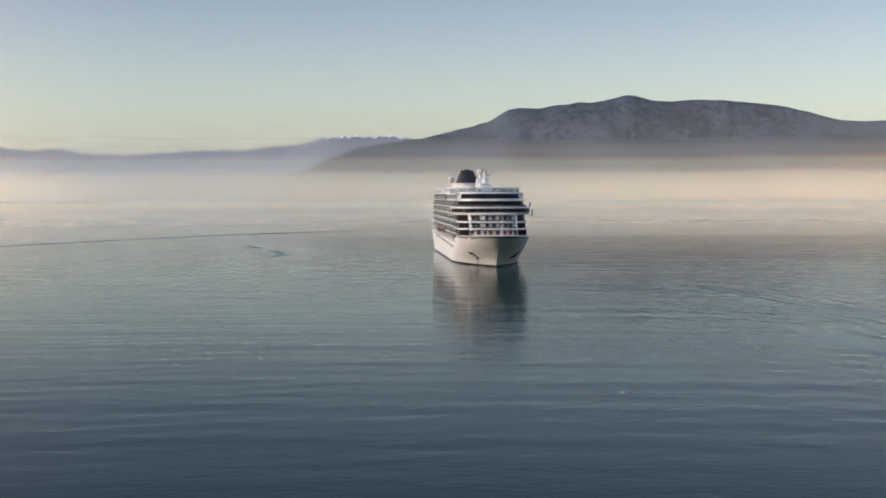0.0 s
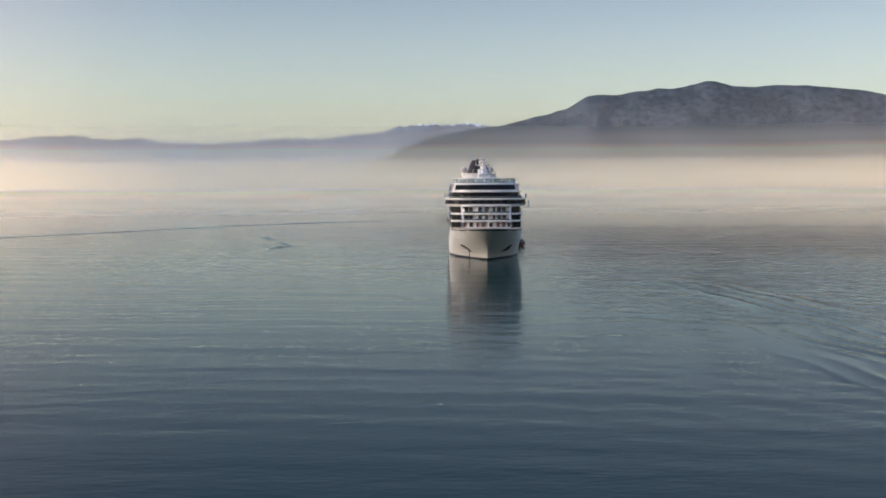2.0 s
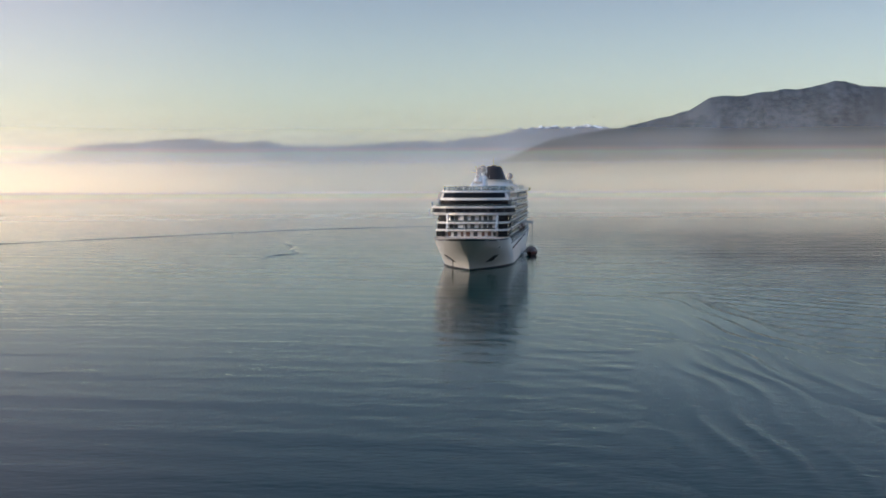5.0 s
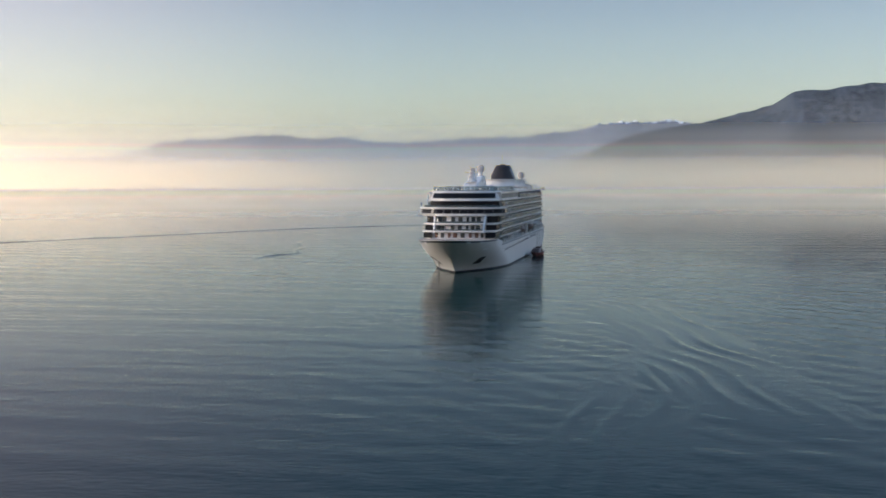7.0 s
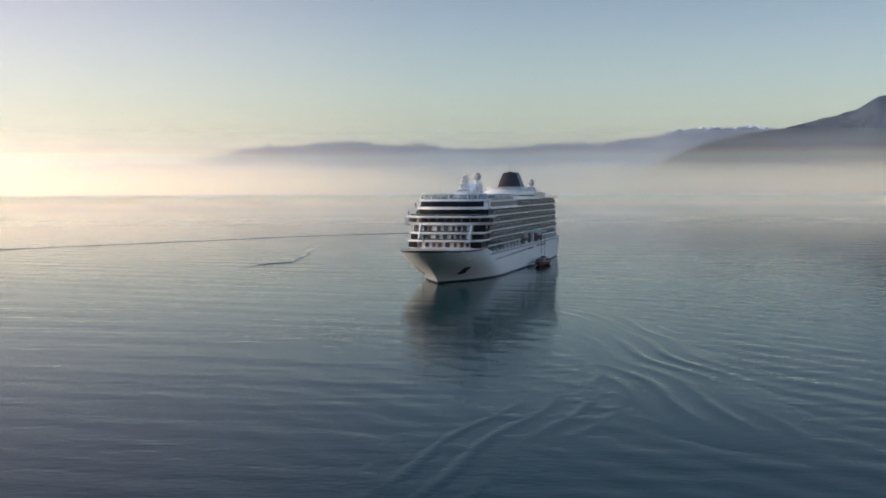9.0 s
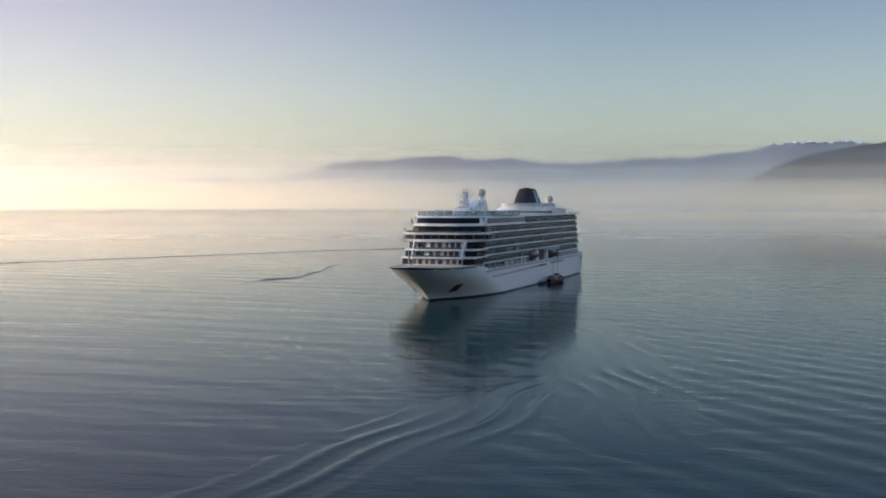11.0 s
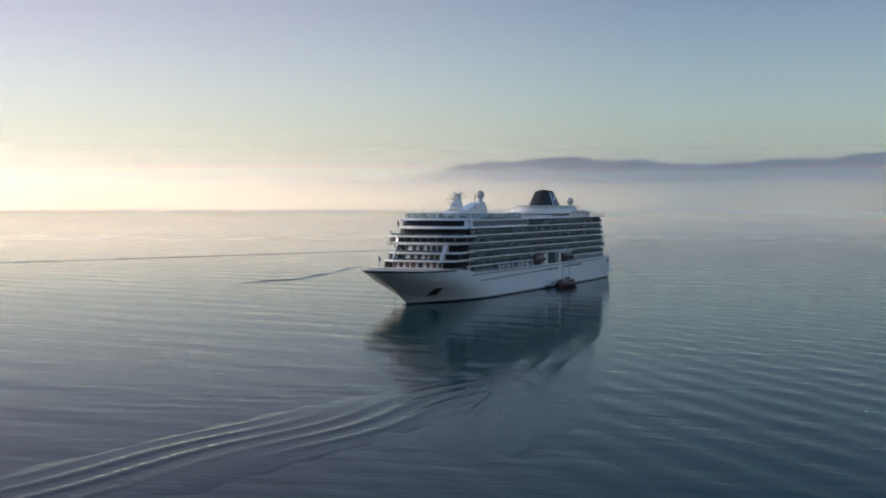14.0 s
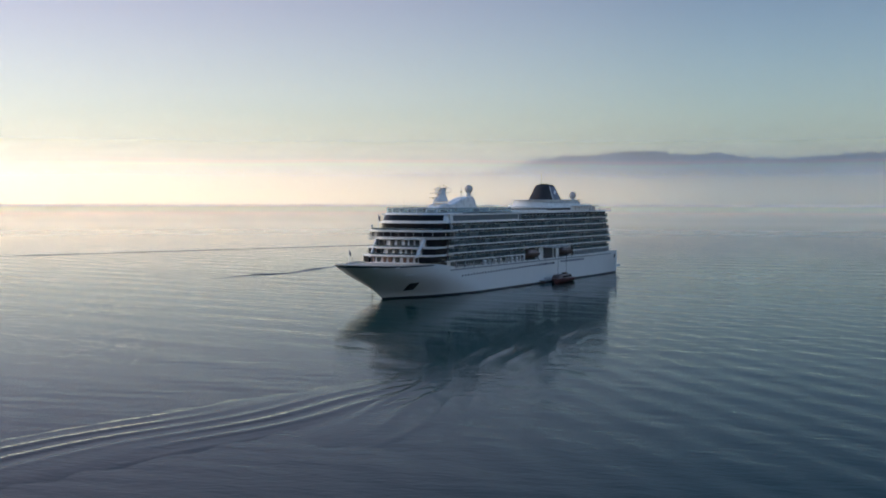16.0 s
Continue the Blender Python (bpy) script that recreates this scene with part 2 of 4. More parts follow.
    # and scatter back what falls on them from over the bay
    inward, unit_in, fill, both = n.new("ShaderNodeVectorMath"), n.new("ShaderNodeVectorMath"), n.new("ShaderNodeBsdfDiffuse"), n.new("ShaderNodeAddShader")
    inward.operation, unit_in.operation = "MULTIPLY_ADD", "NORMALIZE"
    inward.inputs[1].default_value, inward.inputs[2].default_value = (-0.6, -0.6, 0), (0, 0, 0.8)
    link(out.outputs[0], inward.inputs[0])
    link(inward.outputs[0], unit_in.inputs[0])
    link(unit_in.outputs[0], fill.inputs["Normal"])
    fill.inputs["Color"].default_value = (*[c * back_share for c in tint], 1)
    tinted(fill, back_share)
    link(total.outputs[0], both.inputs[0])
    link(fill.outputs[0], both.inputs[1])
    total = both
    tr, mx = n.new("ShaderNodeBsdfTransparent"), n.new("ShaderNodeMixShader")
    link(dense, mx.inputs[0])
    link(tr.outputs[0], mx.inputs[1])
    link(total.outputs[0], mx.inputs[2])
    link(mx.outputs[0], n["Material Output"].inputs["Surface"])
    return m


# ---- mesh helpers ----
def mesh_of(name, bm, *mats):
    bmesh.ops.recalc_face_normals(bm, faces=bm.faces)
    me = bpy.data.meshes.new(name)
    bm.to_mesh(me)
    bm.free()
    for m in mats:
        me.materials.append(m)
    return me


def part(name, bm, mats, parent, label=""):
    """Links a bmesh as one mesh object under a thing or a part."""
    me = mesh_of(name, bm, *(mats if isinstance(mats, tuple) else (mats,)))
    ob = new(name, me)
    ob.parent = parent
    return tagged(ob, label)


def share(name, me, parent, place, label=""):
    """One more object on a mesh that others use too."""
    ob = new(name, me)
    ob.parent = parent
    ob.matrix_basis = place
    return tagged(ob, label)


def thing(name, label, category, place=Matrix(), group="", kind=""):
    ob = new(name)
    ob.empty_display_size = 0.5
    ob.matrix_basis = place
    return tagged(ob, label, category, group, kind)


def box(bm, x0, x1, y0, y1, z0, z1, bevel=0.0, mat=0):
    v = [bm.verts.new((x, y, z)) for z in (z0, z1) for y in (y0, y1) for x in (x0, x1)]
    fs = [bm.faces.new([v[i] for i in q]) for q in ((0, 2, 3, 1), (4, 5, 7, 6), (0, 1, 5, 4), (2, 6, 7, 3), (0, 4, 6, 2), (1, 3, 7, 5))]
    for f in fs:
        f.material_index = mat
    if bevel:
        edges = list({e for f in fs for e in f.edges})
        bmesh.ops.bevel(bm, geom=edges, offset=bevel, segments=2, affect="EDGES", profile=0.6)
    return v


def prism(bm, low, z0, z1, high=None, mat=0):
    """A closed outline, a list of (x, y), raised from z0 to z1; high: another outline at the top."""
    high = high or low
    a = [bm.verts.new((x, y, z0)) for x, y in low]
    b = [bm.verts.new((x, y, z1)) for x, y in high]
    n = len(a)
    fs = [bm.faces.new((a[i], a[(i + 1) % n], b[(i + 1) % n], b[i])) for i in range(n)]
    fs += [bm.faces.new(a[::-1]), bm.faces.new(b)]
    for f in fs:
        f.material_index = mat
    return fs


def ring_wall(bm, outer, inner, z0, z1):
    """An open strip with thickness between two outlines of equal count."""
    vs = [[bm.verts.new((x, y, z)) for x, y in o] for o, z in ((outer, z0), (outer, z1), (inner, z1), (inner, z0))]
    n = len(outer)
    for i in range(n - 1):
        for k in range(4):
            a, b = vs[k], vs[(k + 1) % 4]
            bm.faces.new((a[i], a[i + 1], b[i + 1], b[i]))
    for i in (0, n - 1):
        bm.faces.new([v[i] for v in vs])


def tube(bm, points, radius, sides=8):
    """A round bar along a line of points."""
    rings = []
    pts = [Vector(p) for p in points]
    for i, p in enumerate(pts):
        d = (pts[min(i + 1, len(pts) - 1)] - pts[max(i - 1, 0)]).normalized()
        a = d.orthogonal().normalized()
        b = d.cross(a)
        r = radius[i] if isinstance(radius, (list, tuple)) else radius
        rings.append([bm.verts.new(p + r * (math.cos(2 * math.pi * k / sides) * a + math.sin(2 * math.pi * k / sides) * b)) for k in range(sides)])
    for p, q in zip(rings, rings[1:]):
        for k in range(sides):
            bm.faces.new((p[k], p[(k + 1) % sides], q[(k + 1) % sides], q[k]))
    bm.faces.new(rings[0][::-1])
    bm.faces.new(rings[-1])


def ball(bm, centre, radius, squash=1.0, u=20, v=12):
    bmesh.ops.create_uvsphere(bm, u_segments=u, v_segments=v, radius=radius, matrix=Matrix.Translation(centre) @ Matrix.Diagonal((1, 1, squash, 1)))


def smooth(ob, angle=35):
    for p in ob.data.polygons:
        p.use_smooth = True
    ob.data.set_sharp_from_angle(angle=radians(angle))
    return ob


def step(a, b, x):
    t = min(max((x - a) / (b - a), 0.0), 1.0)
    return t * t * (3 - 2 * t)


def line_at(points, x):
    return float(np.interp(x, [p[0] for p in points], [p[1] for p in points]))


# ---- sea, mountains, mist ----
def axis(near, cell, far, grow=1.09):
    half = list(np.arange(0, near, cell))
    w = cell
    while half[-1] < far:
        w *= grow
        half.append(half[-1] + w)
    return np.array([-v for v in half[:0:-1]] + half)


def far_rise(r):
    """The far water lies a touch higher, so that the sea meets the sky where the eye expects it."""
    t = np.clip((r - 500) / 3400, 0, 1)
    return 11.0 * t * t * (3 - 2 * t)


def swell(x, y):
    """Low smooth waves: a few trains of different length and heading, each in wandering packets."""
    h = np.zeros_like(x)
    for length, heading, height, p, q in ((12.0, 84, 0.055, 0.011, 0.6), (8.5, 97, 0.042, 0.017, 2.1), (17.0, 72, 0.055, 0.007, 4.0),
                                          (6.4, 68, 0.024, 0.023, 1.2), (7.3, 108, 0.026, 0.019, 5.1), (31.0, 95, 0.06, 0.005, 0.3), (24.0, 82, 0.06, 0.006, 2.7)):
        k, a = 2 * math.pi / length, radians(heading)
        bend = 0.9 * np.sin(p * 0.7 * x + q) + 0.7 * np.sin(p * 0.9 * y + 2 * q)
        pack = 0.55 + 0.45 * np.sin(p * (x * 1.3 + 0.6 * y) + q) * np.sin(p * (0.8 * y - 0.5 * x) + 3 * q)
        h += 0.31 * height * pack * np.sin(k * (math.cos(a) * x + math.sin(a) * y) + bend)
    # the broad train that runs off from the passing boat, on the open side
    side = 1 / (1 + np.exp(-(x - 70 - 0.15 * y) / 25))
    h += 0.048 * side * np.exp(-((y + 190) / 210) ** 2) * np.sin(2 * math.pi / 9.0 * (0.745 * x + 0.667 * y) + 0.9 * np.sin(0.013 * x) + 0.7 * np.sin(0.021 * y + 1))
    near = np.exp(-(np.maximum(np.maximum(abs(x), abs(y)) - 360, 0) / 55) ** 2)
    return h * near + far_rise(np.hypot(x, y))


def sea():
    xs, ys = axis(420, 1.6, 6500), axis(440, 1.6, 6500)
    gx, gy = np.meshgrid(xs, ys)
    gz = swell(gx, gy)
    co = np.stack([gx, gy, gz], -1).reshape(-1, 3)
    nx, ny = len(xs), len(ys)
    i = (np.arange(ny - 1)[:, None] * nx + np.arange(nx - 1)[None, :]).ravel()
    faces = np.stack([i, i + 1, i + nx + 1, i + nx], -1)
    me = bpy.data.meshes.new("sea")
    me.vertices.add(len(co))
    me.vertices.foreach_set("co", co.ravel())
    me.loops.add(faces.size)
    me.loops.foreach_set("vertex_index", faces.ravel().astype(np.int32))
    me.polygons.add(len(faces))
    me.polygons.foreach_set("loop_start", np.arange(0, faces.size, 4, dtype=np.int32))
    me.polygons.foreach_set("loop_total", np.full(len(faces), 4, dtype=np.int32))
    me.update(calc_edges=True)
    me.polygons.foreach_set("use_smooth", np.ones(len(faces), dtype=bool))
    me.materials.append(WATER)
    return tagged(new("water", me), "calm dark teal sea with low ripples", "sea", kind="structure")


def terrain(name, label, crest, radius, depth, mat, rough, rows=26, cell=0.12, fine=5.5):
    """A mountain range on an arc round the bay. crest: (bearing in degrees, height of the ridge)."""
    a0, a1 = crest[0][0], crest[-1][0]
    n = int((a1 - a0) / cell)
    verts, faces = [], []
    for j in range(rows + 1):
        s = j / rows
        for i in range(n + 1):
            a = a0 + (a1 - a0) * i / n
            top = line_at(crest, a) + fine * noise.fractal((a * 2.6, radius * 0.01, 0.0), 0.8, 2.0, 5)
            up = min(s / 0.82, 1.0)
            gully = noise.ridged_multi_fractal((a * 0.30 + up * 0.9, up * 1.5 - a * 0.16, radius * 0.003), 1.0, 2.1, 5, 1.0, 2.0)
            h = top * (up ** 1.15) * (1 + rough * (gully - 1.1) * up * (1 - up) * 1.6)
            if s > 0.82:
                h = top * (1 - 0.9 * (s - 0.82) / 0.18)
            r = radius - depth + depth * min(s, 0.82) / 0.82 + max(s - 0.82, 0) * 40
            r += 40 * noise.noise((a * 0.6, s * 3, 5.0)) * (1 - up)
            verts.append((r * math.sin(radians(a)), r * math.cos(radians(a)), max(h, 0) - (2 if j == 0 else 0)))
    for j in range(rows):
        for i in range(n):
            k = j * (n + 1) + i
            faces.append((k, k + 1, k + n + 2, k + n + 1))
    me = bpy.data.meshes.new(name)
    me.from_pydata(verts, [], faces)
    me.polygons.foreach_set("use_smooth", [True] * len(faces))
    me.materials.append(mat)
    return tagged(new(name, me), label, "mountain", kind="structure")


def mist_bank(name, profile, mat, label, a0=-180, a1=180, place=Matrix()):
    """A sheet of mist swept round the bay. profile: (metres from the middle, height)."""
    verts, faces = [], []
    n, k = int((a1 - a0) / 2), len(profile)
    for i in range(n + 1):
        a = radians(a0 + (a1 - a0) * i / n)
        verts += [(r * math.sin(a), r * math.cos(a), z) for r, z in profile]
    for i in range(n):
        faces += [(k * i + j, k * i + k + j, k * i + k + j + 1, k * i + j + 1) for j in range(k - 1)]
    me = bpy.data.meshes.new(name)
    me.from_pydata(verts, [], faces)
    me.polygons.foreach_set("use_smooth", [True] * len(faces))
    me.materials.append(mat)
    ob = new(name, me)
    ob.matrix_world = place
    return tagged(ob, label, "mist", kind="stuff")


WATER = sea_water()
sea()
# far range: distance haze is painted into its pale blue rock and wood colours
terrain("mountain_range", "distant mountain range painted in blue-grey haze, with snow on one summit",
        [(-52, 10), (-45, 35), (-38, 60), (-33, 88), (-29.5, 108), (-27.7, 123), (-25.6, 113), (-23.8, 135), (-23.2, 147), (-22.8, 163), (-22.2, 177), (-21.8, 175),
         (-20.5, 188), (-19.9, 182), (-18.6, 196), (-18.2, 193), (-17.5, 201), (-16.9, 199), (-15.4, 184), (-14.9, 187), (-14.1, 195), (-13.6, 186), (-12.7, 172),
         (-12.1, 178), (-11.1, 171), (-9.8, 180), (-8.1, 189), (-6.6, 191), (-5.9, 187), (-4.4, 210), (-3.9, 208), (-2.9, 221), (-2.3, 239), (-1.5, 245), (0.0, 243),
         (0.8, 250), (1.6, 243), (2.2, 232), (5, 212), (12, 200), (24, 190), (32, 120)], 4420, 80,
        hillside("far_hillside_hazed", (0.23, 0.25, 0.29), (0.15, 0.17, 0.21), 264), 0.4, fine=8.0, cell=0.05, rows=40)
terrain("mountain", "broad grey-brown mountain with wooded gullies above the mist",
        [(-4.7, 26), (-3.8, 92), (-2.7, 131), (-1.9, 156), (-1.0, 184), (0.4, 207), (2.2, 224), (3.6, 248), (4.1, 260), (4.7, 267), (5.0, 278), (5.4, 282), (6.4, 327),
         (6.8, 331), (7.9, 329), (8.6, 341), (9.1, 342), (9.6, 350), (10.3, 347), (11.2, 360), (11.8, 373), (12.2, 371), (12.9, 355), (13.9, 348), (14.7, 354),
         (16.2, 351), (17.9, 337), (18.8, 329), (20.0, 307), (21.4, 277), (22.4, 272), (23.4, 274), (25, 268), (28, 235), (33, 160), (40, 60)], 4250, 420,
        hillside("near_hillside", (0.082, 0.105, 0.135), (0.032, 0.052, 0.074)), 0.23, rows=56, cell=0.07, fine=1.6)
terrain("headland", "low reddish rocky headland with bare cliffs",
        [(12, 5), (14.5, 40), (17, 70), (19.5, 105), (22, 150), (24, 190), (27, 225), (32, 190), (38, 60)], 3980, 220,
        hillside("red_hillside", (0.42, 0.25, 0.19), (0.07, 0.065, 0.07), patchy=True), 0.5, rows=30, cell=0.08, fine=6)
# a thin sheet paints haze over the water, denser outwards, and a bank stands in front of the far shore
# warm sunlit glow put into the colour: red and green exceed one
MIST_GLOW_TINT = (1.98, 1.57, 1.00)
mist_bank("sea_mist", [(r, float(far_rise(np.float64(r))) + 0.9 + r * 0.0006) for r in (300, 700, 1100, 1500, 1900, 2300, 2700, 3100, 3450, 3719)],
          mist("haze_on_water", ((0, 1.0), (500, 1.0)), MIST_GLOW_TINT, spread=((250, 0.0), (500, 0.0), (900, 0.06), (1500, 0.14), (2600, 0.30), (3500, 0.52), (3719, 0.60))),
          "thin sheet of painted haze over the far water, denser outwards", place=pose(110, -250, 0))
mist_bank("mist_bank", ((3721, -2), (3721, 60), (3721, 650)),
          mist("mist_near", ((0, 0.74), (12, 0.80), (32, 0.93), (50, 0.93), (72, 0.80), (112, 0.42), (150, 0.22), (200, 0.10), (300, 0.05), (620, 0.0)), MIST_GLOW_TINT, reach=660, pass_on=0.66),
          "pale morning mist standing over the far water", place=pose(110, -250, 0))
# this tint exceeds one too, which brightens the haze
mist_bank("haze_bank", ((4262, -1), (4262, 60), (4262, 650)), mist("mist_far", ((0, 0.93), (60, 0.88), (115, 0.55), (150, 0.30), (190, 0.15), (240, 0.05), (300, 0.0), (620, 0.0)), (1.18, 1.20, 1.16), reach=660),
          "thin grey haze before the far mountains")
# tall sheet added to paint the sky's cream-to-mauve fade over the world sky
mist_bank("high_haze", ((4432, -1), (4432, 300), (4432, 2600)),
          mist("painted_sky_haze", ((0, 0.85), (150, 0.75), (300, 0.67), (600, 0.70), (1000, 0.82), (1900, 0.70), (2590, 0.0)), (0.47, 0.425, 0.37), 8, 2600, back_share=0.42, pass_on=0.46, blend="B_SPLINE", aloft=(0.345, 0.25, 0.285)),
          "pale high sheet behind the mountains painted with sky haze, mauve towards the top")


def wake(name, line, crests, label):
    """Smooth ridges of water along a curved line. crests: (offset across, half width, height, start and end along the line)."""
    base = thing(name, label, "wake", group="boat wakes")
    n = 90
    pts = [Vector((*line_point(line, i / n), 0)) for i in range(n + 1)]
    for k, (off, half, high, s0, s1) in enumerate(crests):
        bm = bmesh.new()
        rows = []
        for i in range(n + 1):
            s = i / n
            if s < s0 or s > s1:
                continue
            p = pts[i]
            d = (pts[min(i + 1, n)] - pts[max(i - 1, 0)]).normalized()
            side = Vector((d.y, -d.x, 0))
            q = p + side * -(off + 1.6 * noise.noise((p.y * 0.02, k * 3.1, 0.0)))
            u = (s - s0) / (s1 - s0)
            h = high * min(1, 5 * u, 5 * (1 - u)) * (0.8 + 0.5 * noise.noise((p.y * 0.03, k * 1.7, 4.0)))
            row = []
            for c in np.linspace(-1, 1, 13):
                v = q + side * (half * c)
                row.append(bm.verts.new((v.x, v.y, h * (0.5 + 0.5 * math.cos(math.pi * c)) - 0.24 * abs(c) ** 3 - 0.03)))
            rows.append(row)
        for a, b in zip(rows, rows[1:]):
            for j in range(12):
                bm.faces.new((a[j], a[j + 1], b[j + 1], b[j])).smooth = True
        part("crest", bm, WATER, base)
    return base


def packet(label, long, wide, length, high, bend=0.0, cell=0.5, seed=0, skew=-0.08):
    """A patch of water that carries a train of wake waves: crests along y, sharper than the troughs, dying away all round."""
    nx, ny = int(wide * 2 / cell), int(long * 2 / (cell * 4))
    gx, gy = np.meshgrid(np.linspace(-wide, wide, nx), np.linspace(-long, long, ny))
    wander = 2.2 * np.sin(gy * 0.045 + seed) + 1.2 * np.sin(gy * 0.11 + 2 * seed) + bend * (gy / long) ** 2
    u = (gx - wander * 0.5) / wide
    env = np.clip(1 - u * u, 0, 1) ** 1.2 * np.clip(1 - (gy / long) ** 4, 0, 1)
    broken = np.clip(0.50 + 0.36 * np.sin(gy * 0.085 + gx * 0.26 + seed) + 0.30 * np.sin(gy * 0.037 - gx * 0.17 + 1.7 * seed), 0.08, 1)
    turn = 2 * math.pi / length * (gx + wander - skew * gy)
    gz = high * env * broken * (np.sin(turn) - 0.30 * np.cos(2 * turn)) + 0.14 * env ** 0.5 - 0.34 * (1 - env) ** 3
    me = bpy.data.meshes.new("wake")
    k = (np.arange(ny - 1)[:, None] * nx + np.arange(nx - 1)[None, :]).ravel()
    me.from_pydata(np.stack([gx, gy, gz], -1).reshape(-1, 3).tolist(), [], np.stack([k, k + 1, k + nx + 1, k + nx], -1).tolist())
    me.polygons.foreach_set("use_smooth", [True] * len(me.polygons))
    me.materials.append(WATER)
    return tagged(new("wake", me), label, "wake", kind="stuff")


def line_point(line, s):
    k = s * (len(line) - 1)
    i = min(int(k), len(line) - 2)
    return [a + (b - a) * (k - i) for a, b in zip(line[i], line[i + 1])]


# soft curves of the old wakes
def eased(points, n=24):
    out = []
    for i in range(n + 1):
        s = i / n * (len(points) - 1)
        k = min(int(s), len(points) - 2)
        p = [points[min(max(k + d, 0), len(points) - 1)] for d in (-1, 0, 1, 2)]
        t = s - k
        out.append(tuple(0.5 * (2 * b + (c - a) * t + (2 * a - 5 * b + 4 * c - d) * t * t + (3 * b - a - 3 * c + d) * t ** 3) for a, b, c, d in zip(*p)))
    return out


wake_open = packet("train of smooth wake waves running off from a passed boat", 118, 17, 5.6, 0.09, 6.0, seed=1.3)
wake_near = packet("smooth dark ridges of a boat's wake on the sea", 95, 19, 5.4, 0.08, -7.0, seed=4.1)
wake_far = wake("wake", eased([(-300, 130), (-268, 205), (-235, 270), (-190, 360), (-150, 440), (-84, 515), (0, 585)]),
                [(0, 2.8, 0.31, 0.0, 1.0)], "long thin dark ridge of a distant boat wake")
wake_side = wake("wake", eased([(-128, 270), (-118, 225), (-108, 190), (-99, 150), (-92, 122), (-98, 100), (-95, 60)]),
                 [(0, 2.4, 0.50, 0.0, 1.0)], "short curved ridge of wake on the sea")


# ---- the cruise ship: bow towards -y, stem at the waterline at the origin ----
def arc(half, mid, bulge, n=22, power=2.4):
    """The curved front of a deckhouse, from starboard to port."""
    return [(half * c, mid + bulge * abs(c) ** power) for c in np.linspace(-1, 1, n)]


def house(half, mid, bulge, aft):
    return [(half, aft), (-half, aft)] + arc(half, mid, bulge)


BEAM = 14.1
STERN = 198.0


def stem_at(z):
    return -26.0 * (max(z, 0) / 13.0) ** 1.12


def half_breadth(y, z):
    s = max(y - stem_at(z), 0.0)
    # sharp at the waterline, round and full at the deck
    run, p, q = 52 - 0.9 * max(z, 0), 1.95 + 0.04 * max(z, 0), 1 - 0.5 * step(0.3, 9.2, z)
    b = BEAM * (1 - (1 - min(s / run, 1.0)) ** p) ** q
    return b * (1 - 0.10 * step(165, STERN, y) * step(9, 0, z))


def sheer(y):
    return line_at([(-26, 12.6), (-16, 12.1), (-8, 11.9), (6, 11.8), (12, 11.7), (27, 9.7), (140, 9.9), (165, 10.2), (200, 10.4)], y)


def hull_mesh():
    bm = bmesh.new()
    levels = [-3, -0.1, 0.55, 1.6, 3, 4.5, 6, 7.5, 8.8]
    us = [((i / 90) ** 1.8) for i in range(91)]
    for side in (-1, 1):
        grid = []
        for u in us:
            col = []
            yt = stem_at(12.8) + u * (STERN - stem_at(12.8))
            top = sheer(yt)
            zs = levels + [8.8 + (top - 8.8) * k for k in (0.35, 0.65, 0.78, 0.93, 1.0)]
            for z in zs:
                ys = stem_at(z)
                ye = STERN + 0.6 * step(9, 0, z) - 2.5 * step(2, 10, z)
                y = ys + u * (ye - ys)
                col.append(bm.verts.new((side * half_breadth(y, z), y, z)))
            grid.append(col)
        for i in range(len(us) - 1):
            for j in range(len(grid[0]) - 1):
                f = bm.faces.new((grid[i][j], grid[i + 1][j], grid[i + 1][j + 1], grid[i][j + 1]))
                f.smooth = True
                y = f.calc_center_median().y
                if j < 2:
                    f.material_index = 1
                elif j == 11 and y < 11:
                    f.material_index = 2
        # half of the transom
        mid = [bm.verts.new((0, v.co.y, v.co.z)) for v in grid[-1]]
        for j in range(len(mid) - 1):
            bm.faces.new((grid[-1][j], mid[j], mid[j + 1], grid[-1][j + 1]))
    bmesh.ops.remove_doubles(bm, verts=bm.verts, dist=0.02)
    return bm


ship = thing("cruise_ship", "large white cruise ship with black funnel at anchor", "ship")
hull = part("hull", hull_mesh(), (HULL, BOOT, NAVY), ship, "white steel hull with dark boot-topping and navy line")


def foredeck():
    bm = bmesh.new()
    ys = [-25.0 + 49 * (i / 50) ** 1.7 for i in range(51)]
    left, right = [], []
    for y in ys:
        z = sheer(min(y, 6)) - 0.04
        b = max(half_breadth(y, z) - 0.15, 0.05)
        left.append(bm.verts.new((-b, y, z)))
        right.append(bm.verts.new((b, y, z)))
    for i in range(len(ys) - 1):
        bm.faces.new((left[i], right[i], right[i + 1], left[i + 1]))
    return bm


part("foredeck", foredeck(), TEAK, ship, "reddish-brown deck planking at the bow")

# the inside face of the bulwark and its cap
bm = bmesh.new()
